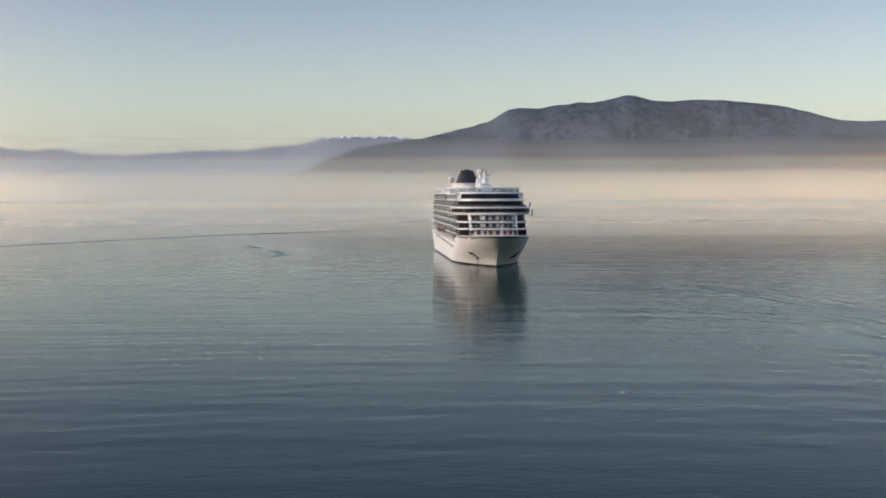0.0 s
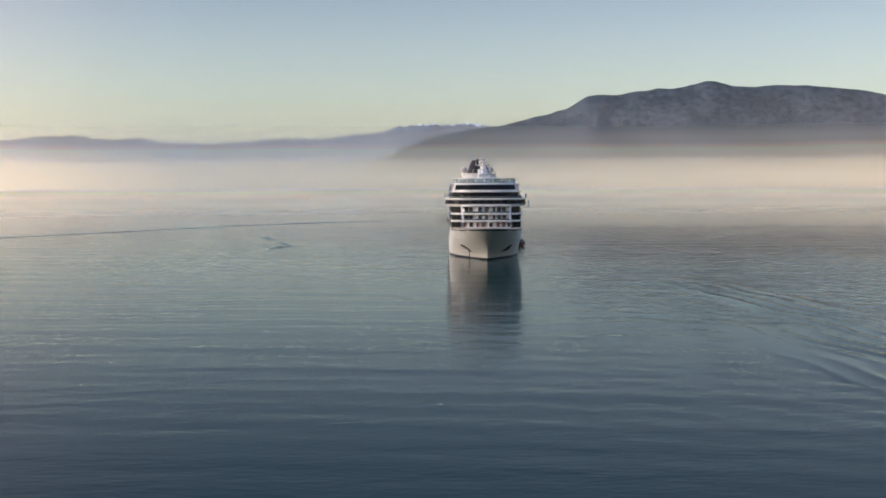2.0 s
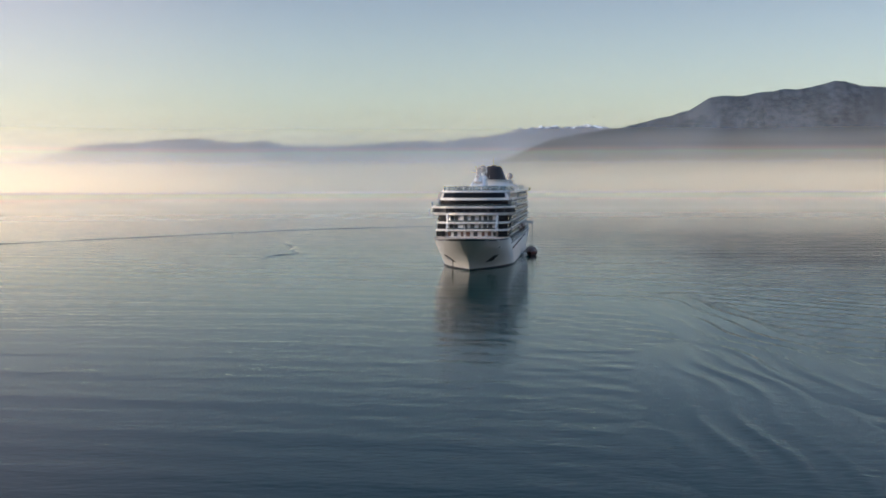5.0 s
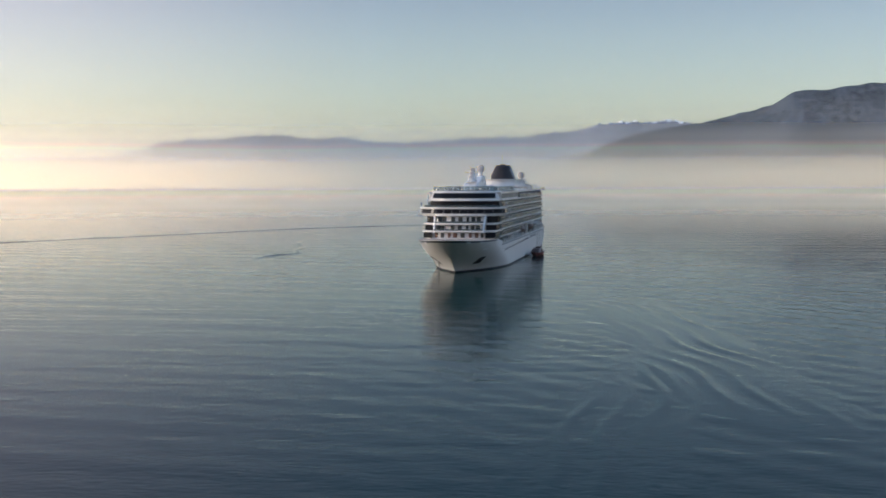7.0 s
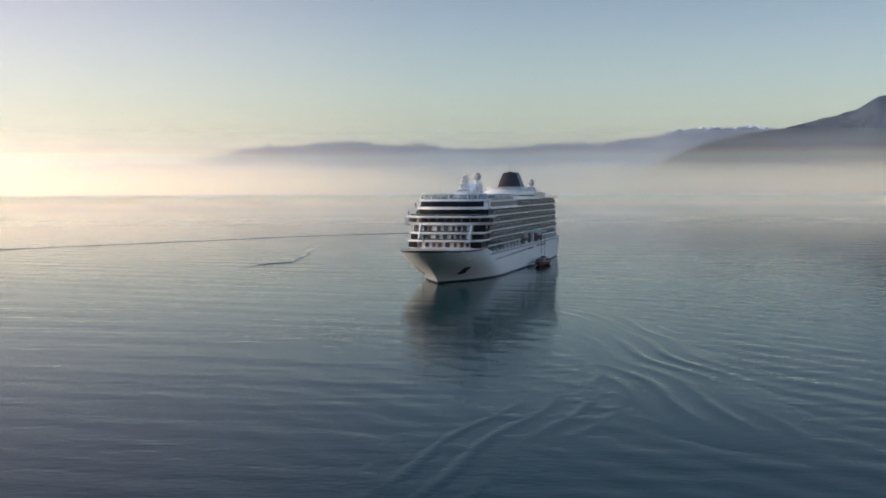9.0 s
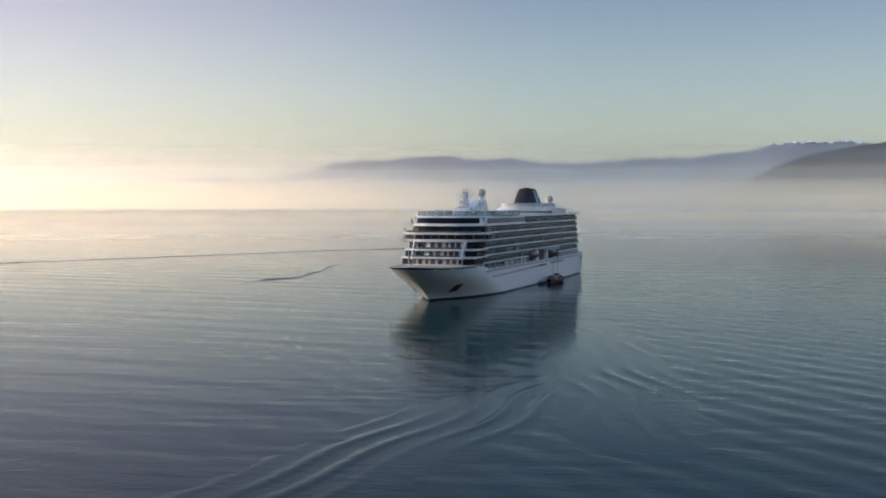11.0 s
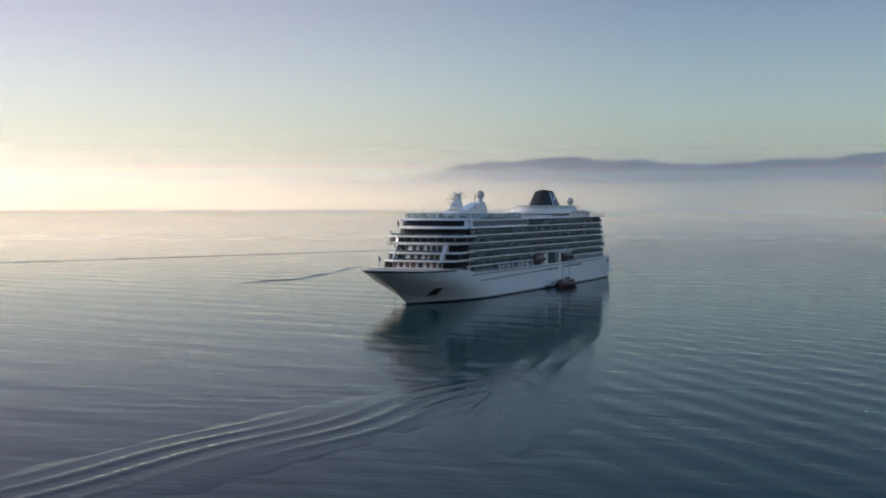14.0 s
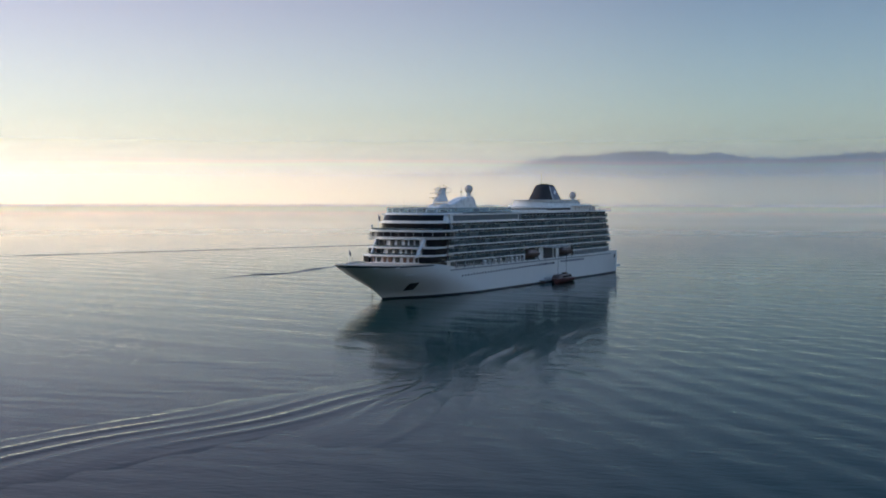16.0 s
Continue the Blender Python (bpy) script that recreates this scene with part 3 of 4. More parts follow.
for side in (-1, 1):
    ys = [-25.2 + 36.2 * (i / 60) ** 1.7 for i in range(61)]
    out = [(side * half_breadth(y, sheer(y)), y) for y in ys]
    inn = [(side * max(half_breadth(y, sheer(y)) - 0.3, 0), y + (0.3 if y < -24 else 0)) for y in ys]
    low = [(side * max(half_breadth(y, sheer(y) - 0.4) - 0.3, 0), y + (0.3 if y < -24 else 0)) for y in ys]
    zs = [sheer(y) for y in ys]
    rows = [[bm.verts.new((p[0], p[1], z + d)) for p, z in zip(o, zs)] for o, d in ((out, 0.0), (out, 0.12), (inn, 0.12), (low, -0.4))]
    for a, b in zip(rows, rows[1:]):
        for i in range(len(ys) - 1):
            bm.faces.new((a[i], a[i + 1], b[i + 1], b[i]))
smooth(part("bulwark", bm, TEAK, ship, "low bulwark with a tan cap round the bow"))


def on_hull(y, z, side, proud=0.0):
    """A frame on the plating: x along the ship, y up the plating, z outwards."""
    p = Vector((side * half_breadth(y, z), y, z))
    a = Vector((side * half_breadth(y + 0.5, z), y + 0.5, z)) - p
    u = Vector((side * half_breadth(y, z + 0.5), y, z + 0.5)) - p
    a.normalize()
    n = a.cross(u).normalized()
    if n.x * side < 0:
        n = -n
    u = n.cross(a).normalized()
    if u.z < 0:
        u = -u
    m = Matrix((a, u, n)).transposed().to_4x4()
    return Matrix.Translation(p + n * proud) @ m


# anchor pockets, with the anchor housed to port and its chain run out to starboard
for side in (-1, 1):
    # the recess is shallow; its shade is in the dark colour
    bm = bmesh.new()
    # the pocket follows the plating: a rim, then the sunk floor
    low, high = ((4.8, 2.7), (8.6, 2.9)), ((3.4, 5.4), (7.6, 5.6))
    grid = []
    for j in range(9):
        row = []
        for i in range(9):
            u, v = i / 8, j / 8
            a, b = [Vector(e[0]).lerp(Vector(e[1]), u) for e in (low, high)]
            y, z = a.lerp(b, v)
            rim = min(i, j, 8 - i, 8 - j)
            row.append(bm.verts.new(on_hull(y, z, side) @ Vector((0, 0, (0.02, 0.14, 0.05, 0.04, 0.04)[rim]))))
        grid.append(row)
    for p, q in zip(grid, grid[1:]):
        for i in range(8):
            bm.faces.new((p[i], p[i + 1], q[i + 1], q[i]))
    pocket = part("anchor_pocket", bm, OPENING_SHADE, ship, "recessed anchor pocket in the bow plating, its shade painted dark")
    m = on_hull(6.0, 4.2, side, 0.12)
    bm = bmesh.new()
    box(bm, -0.22, 0.22, -1.0, 0.9, 0, 0.35, 0.08)
    box(bm, -1.1, 1.1, -1.15, -0.75, 0, 0.4, 0.1)
    for s in (-1, 1):
        box(bm, s * 1.0 - 0.2, s * 1.0 + 0.2, -1.1, 0.1, 0.1, 0.4, 0.08)
    bmesh.ops.transform(bm, matrix=m, verts=bm.verts)
    if side > 0:
        part("anchor", bm, DARKSTEEL, pocket, "dark steel anchor housed in its pocket")
    else:
        part("anchor", bm, PALE, pocket, "pale fittings in the open anchor pocket")
bm = bmesh.new()
for k in range(24):
    z = 4.0 - k * 0.26
    v = bmesh.ops.create_icosphere(bm, subdivisions=1, radius=0.2, matrix=Matrix.Translation((-6.6, 4.6, z)) @ Matrix.Diagonal((0.55 if k % 2 else 1, 1 if k % 2 else 0.55, 1.1, 1)))
part("anchor_chain", bm, ROPE, ship, "rusty anchor chain hanging down to the water")

# fairleads in the navy line, lettering bars, ports
for side in (-1, 1):
    for y in (-17.5, -9.0):
        bm = bmesh.new()
        box(bm, -1.05, 1.05, -0.26, 0.26, 0.0, 0.14, 0.1)
        bmesh.ops.transform(bm, matrix=on_hull(y, sheer(y) - 0.62, side, 0.03), verts=bm.verts)
        part("fairlead", bm, PALE, hull, "pale oval fairlead in the bow")
    bm = bmesh.new()
    for k in range(9):
        box(bm, -2.2 + k * 0.5, -1.84 + k * 0.5, -0.22, 0.22, 0.02, 0.05)
    bmesh.ops.transform(bm, matrix=on_hull(-1.0, 8.6, side, 0.03), verts=bm.verts)
    part("lettering", bm, PALE, hull, "small pale lettering on the bow")
port_bm = bmesh.new()
tube(port_bm, [(0, 0, -0.05), (0, 0, 0.06)], 0.42, 10)
port_me = mesh_of("porthole", port_bm, GLASS)
for side in (-1, 1):
    for k in range(36):
        y = 33.5 + k * 2.42
        z = 6.7 + 0.012 * (y - 33.5)
        share("porthole", port_me, hull, on_hull(y, z, side))
    for k in range(12):
        bm = bmesh.new()
        box(bm, -0.75, 0.75, -0.45, 0.45, 0.01, 0.05)
        bmesh.ops.transform(bm, matrix=on_hull(127.5 + k * 2.25, 7.95, side, 0.02), verts=bm.verts)
        part("lettering", bm, LETTER, hull, "grey lettering along the side")
    for k in range(9):
        bm = bmesh.new()
        box(bm, -0.6, 0.6, -0.4, 0.4, 0.01, 0.05)
        bmesh.ops.transform(bm, matrix=on_hull(104.0 + k * 1.9, 7.6, side, 0.02), verts=bm.verts)
        part("lettering", bm, LETTER, hull, "grey lettering along the side")

# stern platform and stern details
bm = bmesh.new()
prism(bm, [(-13.0, 191), (13.0, 191), (12.6, 204.5), (9, 206.5), (-9, 206.5), (-12.6, 204.5)], 2.5, 3.5)
part("stern_platform", bm, HULL, ship, "white platform at the foot of the stern")
# solid dark blocks paint the shade of the stern openings
for x in (-9, -4.5, 0, 4.5, 9):
    bm = bmesh.new()
    box(bm, x - 1.2, x + 1.2, 194.6, 197.2, 6.3, 7.6, 0.1)
    part("stern_port", bm, OPENING_SHADE, hull, "dark block painted as a shaded opening in the stern")


# ---- decks and balconies along the sides ----
def edge_plan(half, front, aft, taper=2.0):
    return [(half, aft - taper), (half - taper, aft), (-half + taper, aft), (-half, aft - taper), (-half, front), (half, front)]


# core of the superstructure: cabin walls behind the balconies
bm = bmesh.new()
prism(bm, edge_plan(12.5, 24, 184, 1.0), 8.5, 28.4)
core = part("superstructure", bm, WHITE, ship, "white cabin block behind the balconies")

# glazed cabin fronts, one long band for each deck and side, with piers between
DECKS = (12.35, 15.05, 17.75, 20.45, 23.15, 25.85)
AFTS = (186.5, 188.5, 187.2, 186.2, 185.0, 184.5)
bm = bmesh.new()
box(bm, -0.6, 0.6, -0.07, 0.07, 0, 2.45)
divider_me = mesh_of("balcony_divider", bm, STEEL)
bm = bmesh.new()
for k in range(4):
    box(bm, 0.0 if k % 2 else -0.03, 0.03 if k % 2 else 0.0, k * 0.26, k * 0.26 + 0.24, 0.2, 2.3)
curtain_me = mesh_of("curtain", bm, PALE)
for i, z in enumerate(DECKS):
    last = AFTS[i]
    first = 22.5 if i < 3 else 24.5
    for side in (-1, 1):
        spans = {0: [(first, 88.0), (141.0, last - 3.5)], 5: [(86.0, last - 3.5)]}.get(i, [(first, last - 3.5)])
        for y0, y1 in spans:
            bm = bmesh.new()
            x = side * 12.52
            box(bm, min(x, x + side * 0.06), max(x, x + side * 0.06), y0 + 1, y1, z + 0.15, z + 2.35)
            part("cabin_glazing", bm, CABIN, core, "dark glazed cabin fronts")
            # cabin by cabin: a divider, and a glass parapet under a light handrail
            n = int((y1 - y0) / 3.6)
            for k in range(n + 1):
                share("balcony_divider", divider_me, core, pose(side * 13.1, y0 + 1 + (y1 - y0 - 1) * k / n, z))
            pitch = (y1 + 2 - y0) / n
            bm = bmesh.new()
            box(bm, -0.025, 0.025, 0.03, pitch - 0.03, 0.12, 1.6)
            pane_me = mesh_of("balcony_glass", bm, RAILGLASS)
            for k in range(n):
                share("balcony_glass", pane_me, ship, pose(side * 14.02, y0 + pitch * k, z))
                if (k * 7 + i * 5) % 4 == 0:
                    share("curtain", curtain_me, core, pose(side * 12.62, y0 + 1.3 + (y1 - y0 - 1) * k / n + (k * 3 % 5) * 0.35, z))
            bm = bmesh.new()
            box(bm, min(side * 13.95, side * 14.12), max(side * 13.95, side * 14.12), y0, y1 + 2, z + 1.6, z + 1.68)
            part("handrail", bm, WHITE, ship)
    # the deck itself, with a deep white edge
    if i == 0:
        for side in (-1, 1):
            for y0, y1 in ((20, 88.5), (140.5, last)):
                bm = bmesh.new()
                box(bm, min(side * 12.3, side * 14.1), max(side * 12.3, side * 14.1), y0, y1, z - 0.35, z + 0.1)
                part("deck_edge", bm, WHITE, ship, "white edge of a balcony deck")
        continue
    bm = bmesh.new()
    prism(bm, edge_plan(14.5, first - 1.0, last), z - 0.32, z + 0.12)
    part("deck_edge", bm, WHITE, ship, "white edge of a balcony deck")

# open promenade: pillars, lower deck, rail
for side in (-1, 1):
    for k in range(9):
        bm = bmesh.new()
        y = 28 + k * 7.4
        box(bm, min(side * 13.9, side * 14.3), max(side * 13.9, side * 14.3), y - 0.12, y + 0.12, 9.6, 12.1)
        part("promenade_pillar", bm, STEEL, ship)
    bm = bmesh.new()
    box(bm, min(side * 12.51, side * 12.56), max(side * 12.51, side * 12.56), 27, 88, 9.9, 11.9)
    part("promenade_wall", bm, CABIN, core, "dark windows behind the promenade")
    # the boat bay's shade, painted as a dark sheet over the white wall
    bm = bmesh.new()
    box(bm, min(side * 12.51, side * 12.56), max(side * 12.51, side * 12.56), 89, 140, 9.4, 14.7)
    part("boat_bay_wall", bm, BAY_SHADE, core, "wall behind the boat deck with its shade painted dark")
    for y0, y1 in ((90.4, 91.6), (105.4, 110.2), (124.0, 127.2), (138.6, 140.2)):
        bm = bmesh.new()
        box(bm, min(side * 12.56, side * 13.1), max(side * 12.56, side * 13.1), y0, y1, 9.3, 14.7, 0.05)
        part("bay_partition", bm, WHITE, core, "white partition between boat bays")
    for k in range(7):
        bm = bmesh.new()
        y = 52 + k * 4.6 + (1.6 if k > 3 else 0)
        for dz in (0.0, 1.15):
            tube(bm, [(side * 13.55, y, 9.95 + dz), (side * 13.55, y + 0.15, 9.95 + dz), (side * 13.55, y + 1.85, 9.95 + dz), (side * 13.55, y + 2.0, 9.95 + dz)], [0.35, 0.5, 0.5, 0.35], 10)
        box(bm, min(side * 13.2, side * 13.9), max(side * 13.2, side * 13.9), y + 0.3, y + 0.45, 9.3, 11.3)
        box(bm, min(side * 13.2, side * 13.9), max(side * 13.2, side * 13.9), y + 1.5, y + 1.65, 9.3, 11.3)
        smooth(part("liferaft_canister", bm, WHITE, ship, "pair of white liferaft canisters in a rack"), 40)
    bm = bmesh.new()
    for y in range(28, 90, 2):
        tube(bm, [(side * 14.25, y, 9.3), (side * 14.25, y, 10.75)], 0.05, 4)
    for z in (9.9, 10.35, 10.75):
        tube(bm, [(side * 14.25, 27, z), (side * 14.25, 89, z)], 0.05, 4)
    part("promenade_rail", bm, WHITE, ship, "white rail along the promenade")
    # a flat dark plate paints the shade of the mooring opening
    bm = bmesh.new()
    box(bm, -0.9, 0.9, -0.8, 0.8, 0.0, 0.06, 0.02)
    bmesh.ops.transform(bm, matrix=on_hull(192.6, 7.9, side, 0.02), verts=bm.verts)
    part("stern_port", bm, OPENING_SHADE, hull, "dark plate painted as a shaded mooring opening near the stern")
    bm = bmesh.new()
    box(bm, min(side * 12.4, side * 14.35), max(side * 12.4, side * 14.35), 24, 187, 8.9, 9.3)
    part("promenade_deck", bm, DECK, ship)
    bm = bmesh.new()
    for k in range(20):
        y = 142 + k * 2.25
        box(bm, min(side * 14.0, side * 14.35), max(side * 14.0, side * 14.35), y - 0.1, y + 0.1, 9.9, 12.1)
    box(bm, min(side * 13.9, side * 13.96), max(side * 13.9, side * 13.96), 141, 185, 9.9, 12.1, mat=1)
    part("aft_window_band", bm, (WHITE, CABIN), ship, "glazed lounge windows near the stern")

# the upper side: lounge windows forward, a long dark band aft, the top deck edge
bm = bmesh.new()
prism(bm, edge_plan(13.7, 24.0, 183.5), 28.3, 28.8)
part("top_deck_edge", bm, WHITE, ship, "white edge of the top deck")
for side in (-1, 1):
    # the aft sun deck juts out over the side, with its rail
    bm = bmesh.new()
    box(bm, min(side * 13.6, side * 15.7), max(side * 13.6, side * 15.7), 156, 183, 28.35, 28.75, 0.06)
    wing_deck = part("wing_deck", bm, WHITE, ship, "white deck edge jutting out over the side")
    bm = bmesh.new()
    for z in (29.2, 29.6, 30.0):
        tube(bm, [(side * 15.6, 156.2, z), (side * 15.6, 182.8, z)], 0.05, 4)
    for y in np.arange(156.2, 183, 1.9):
        tube(bm, [(side * 15.6, float(y), 28.7), (side * 15.6, float(y), 30.0)], 0.05, 4)
    part("wing_rail", bm, STEEL, wing_deck, "thin grey rail on the jutting deck")
    bm = bmesh.new()
    box(bm, min(side * 12.0, side * 13.5), max(side * 12.0, side * 13.5), 25, 84, 25.95, 28.3)
    part("upper_side_wall", bm, WHITE, ship)
    for k in range(18):
        bm = bmesh.new()
        y = 27 + k * 3.15
        box(bm, min(side * 13.5, side * 13.56), max(side * 13.5, side * 13.56), y, y + 3.05, 26.3, 28.15)
        part("upper_side_window", bm, GREYGLASS, ship, "tall grey lounge window on the upper side")
    bm = bmesh.new()
    box(bm, min(side * 12.8, side * 13.2), max(side * 12.8, side * 13.2), 88, 182, 26.3, 28.2)
    part("upper_side_band", bm, GLASS, ship, "long dark window band on the upper side")

# ---- curved front of the deckhouse, tier by tier ----
def front_y(x, mid, bulge, half=13.3):
    return mid + bulge * abs(x / half) ** 3.2


def round_house(half, mid, bulge, aft, n=64):
    """Plan of a deckhouse whose front is a deep curve."""
    return [(half, aft), (-half, aft)] + [(x, front_y(x, mid, bulge)) for x in np.linspace(-half, half, n)]


# z of floor, z of ceiling, y of the middle of the deck edge above, bulge
TIERS = ((12.2, 14.15, 6.6, 3.6), (14.85, 16.85, 8.4, 5.2), (17.6, 20.0, 10.2, 8.0))
for i, (z0, z1, mid, bulge) in enumerate(TIERS):
    bm = bmesh.new()
    prism(bm, round_house(12.5, mid + 1.2, bulge, 30), z0 - 0.4, z1, round_house(12.5, mid + 1.7, bulge, 30))
    wall = smooth(part("front_wall", bm, WHITE, ship, "white curved front wall of the cabins"), 50)
    bm = bmesh.new()
    prism(bm, round_house(13.75, mid, bulge, 27), z1 + 0.08, z1 + 0.66)
    smooth(part("front_deck_edge", bm, WHITE, ship, "curved white deck edge across the front"), 50)
    plan = lambda x, d=0.0: front_y(x, mid + 1.35 + d, bulge)
    slots = ((-7.6, 1.5), (-5.9, 1.4), (-2.4, 1.4), (0.3, 1.5), (3.0, 0.9), (5.0, 1.4), (6.9, 1.5)) if i else \
            ((-8.3, 1.1), (-5.9, 1.3), (-3.4, 1.0), (-1.2, 1.5), (1.6, 1.5), (4.4, 1.1), (6.7, 1.3), (8.6, 1.0))
    for k, (x, w) in enumerate(slots):
        bm = bmesh.new()
        t = Matrix.Translation((x, plan(x), 0)) @ Matrix.Rotation(math.atan2(plan(x + 0.3) - plan(x - 0.3), 0.6), 4, "Z")
        box(bm, -w / 2, w / 2, -0.30, 0.3, z0 + 0.05, z1 - 0.25, 0.04)
        bmesh.ops.transform(bm, matrix=t, verts=bm.verts)
        if i == 0 and k % 3 != 1:
            part("front_door", bm, WOOD, wall, "brown door on the foredeck")
        else:
            part("front_window", bm, FRONTGLASS, wall, "dark cabin window in the front")
    for side in (-1, 1):
        bm = bmesh.new()
        xs = [side * v for v in np.linspace(9.9, 13.3, 8)]
        far = max(22.0, plan(12.45) + 1)
        ring_wall(bm, [(x, plan(x, -1.2)) for x in xs] + [(side * 13.62, far)], [(x, plan(x, 0.1)) for x in xs] + [(side * 12.3, far)], z0 - 0.1, z1 - 0.1)
        part("corner_window", bm, GLASS, wall, "dark corner window")
    if i:
        bm = bmesh.new()
        xs = np.linspace(-9.0, 9.0, 30)
        o = [(x, front_y(x, TIERS[i - 1][2] + 0.12, TIERS[i - 1][3])) for x in xs]
        ring_wall(bm, o, [(x, y + 0.06) for x, y in o], z0 - 0.3, z0 + 0.55)
        part("front_balcony_glass", bm, RAILGLASS, ship, "green-grey glass parapet across the front")
for side in (-1, 1):
    bm = bmesh.new()
    lo = [(side * 8.7, 7.0), (side * 9.3, 7.3), (side * 9.3, 8.6), (side * 8.7, 8.4)]
    hi = [(side * 9.2, 12.0), (side * 9.8, 12.5), (side * 9.8, 14.2), (side * 9.2, 13.8)]
    prism(bm, lo, 13.9, 20.2, hi)
    part("front_column", bm, WHITE, ship, "raked white column in the front")

# bridge with wings
bm = bmesh.new()
prism(bm, round_house(13.0, 12.5, 9.0, 32), 20.05, 22.9)
bridge = part("bridge", bm, WHITE, ship, "navigating bridge with wide dark windows")


def bridge_plan(grow, half=15.9):
    xs = np.linspace(-half, half, 34)
    return [(half + grow, 24.4), (-half - grow, 24.4)] + [(x * (half + grow) / half, 11.3 + 8.6 * abs(x / half) ** 4.0 - grow) for x in xs]


bm = bmesh.new()
prism(bm, bridge_plan(-0.5), 20.0, 20.95, bridge_plan(0.0))
prism(bm, bridge_plan(-0.15), 22.5, 22.75)
prism(bm, bridge_plan(0.25), 22.75, 23.25)
smooth(part("bridge_shell", bm, WHITE, ship, "white shell of the bridge and its wings"), 50)
bm = bmesh.new()
prism(bm, bridge_plan(-0.05), 20.95, 22.5, bridge_plan(-0.25))
part("bridge_window", bm, GLASS, bridge, "wraparound dark bridge windows")
bm = bmesh.new()
for x in np.linspace(-15, 15, 11):
    y = 11.3 + 8.6 * abs(x / 15.9) ** 4.0
    box(bm, x - 0.05, x + 0.05, y - 0.02, y + 0.35, 20.7, 22.4)
tagged(part("bridge_mullion", bm, STEEL, bridge, "thin mullions of the bridge windows"), kind="stuff")
for side in (-1, 1):
    bm = bmesh.new()
    tube(bm, [(side * 16.0, 21, 23.1), (side * 16.0, 21, 24.3)], 0.25)
    ball(bm, (side * 16.0, 21, 24.5), 0.4, 1.0, 10, 6)
    part("searchlight", bm, STEEL, ship, "small searchlight on the bridge wing")
    bm = bmesh.new()
    for k in range(4):
        tube(bm, [(side * 16.0, 20.4 + k * 1.3, 19.7), (side * (17.3), 20.4 + k * 1.3, 19.9)], 0.07, 5)
        tube(bm, [(side * 17.3, 20.4 + k * 1.3, 19.9), (side * 17.0, 20.4 + k * 1.3, 22.2)], 0.07, 5)
    box(bm, min(side * 15.9, side * 17.3), max(side * 15.9, side * 17.3), 20.2, 24.6, 19.6, 19.75)
    part("wing_platform", bm, STEEL, ship, "grey steel platform outside the bridge wing")

# signal staff at the end of the lounge deck
bm = bmesh.new()
tube(bm, [(-13.6, 21.5, 23.2), (-13.6, 21.3, 28.6)], [0.1, 0.05], 6)
staff = part("signal_staff", bm, WHITE, ship, "thin white signal staff")
bm = bmesh.new()
for k in range(5):
    y = 21.4 + k * 0.28
    prism(bm, [(-13.62 + 0.12 * math.sin(k * 1.3), y), (-13.56 + 0.12 * math.sin(k * 1.3), y), (-13.56 + 0.12 * math.sin(k * 1.3 + 1.3), y + 0.28), (-13.62 + 0.12 * math.sin(k * 1.3 + 1.3), y + 0.28)], 26.6 - k * 0.14, 28.3 - k * 0.14)
part("flag", bm, FLAG, staff, "small dark flag hanging limp")

# lounge tier: set back dark windows with a glass parapet in front
bm = bmesh.new()
prism(bm, round_house(12.6, 16.2, 7.5, 34), 22.9, 25.6)
lounge = smooth(part("lounge_tier", bm, WHITE, ship, "white lounge tier above the bridge"), 50)
bm = bmesh.new()
prism(bm, round_house(12.9, 15.8, 7.5, 32), 23.3, 25.5)
part("lounge_window", bm, GLASS, lounge, "dark wraparound lounge windows")
bm = bmesh.new()
prism(bm, round_house(13.3, 15.2, 7.8, 30), 25.5, 26.0)
smooth(part("front_deck_edge", bm, WHITE, ship, "curved white deck edge across the front"), 50)
bm = bmesh.new()
o = [(x, 12.0 + 8.6 * abs(x / 15.9) ** 4.0) for x in np.linspace(-14.2, 14.2, 36)]
ring_wall(bm, o, [(x, y + 0.06) for x, y in o], 23.1, 23.95)
part("front_balcony_glass", bm, RAILGLASS, ship, "green-grey glass parapet across the front")

# top tier: large sloping windows in a white frame
bm = bmesh.new()
prism(bm, round_house(13.1, 16.6, 7.4, 36), 25.95, 26.4)
prism(bm, round_house(12.9, 17.4, 7.2, 36), 26.4, 28.5, round_house(12.5, 18.8, 7.2, 36))
prism(bm, round_house(12.7, 18.3, 7.2, 36), 28.5, 29.1, round_house(12.6, 18.6, 7.2, 36))
top_tier = smooth(part("top_tier", bm, WHITE, ship, "white observation lounge with sloping front"), 50)
bm = bmesh.new()
xs = np.linspace(-11.9, 11.9, 60)
lo, hi = [(x, front_y(x, 16.95, 7.2)) for x in xs], [(x * 0.98, front_y(x, 18.15, 7.2)) for x in xs]
va = [bm.verts.new((x, y, 26.5)) for x, y in lo]
vb = [bm.verts.new((x, y, 28.35)) for x, y in hi]
vc = [bm.verts.new((x, y + 0.4, 28.35)) for x, y in hi]
vd = [bm.verts.new((x, y + 0.4, 26.5)) for x, y in lo]
for i in range(len(va) - 1):
    for a, b in ((va, vb), (vb, vc), (vc, vd)):
        bm.faces.new((a[i], a[i + 1], b[i + 1], b[i]))
for i in (0, -1):
    bm.faces.new((va[i], vb[i], vc[i], vd[i]))
part("top_window", bm, GLASS, top_tier, "dark panoramic windows of the observation lounge")

# ---- top deck ----
bm = bmesh.new()
prism(bm, round_house(12.3, 19.2, 7.2, 80), 29.05, 29.2)
part("sun_deck", bm, DECK, ship, "grey open deck on top")
bm = bmesh.new()
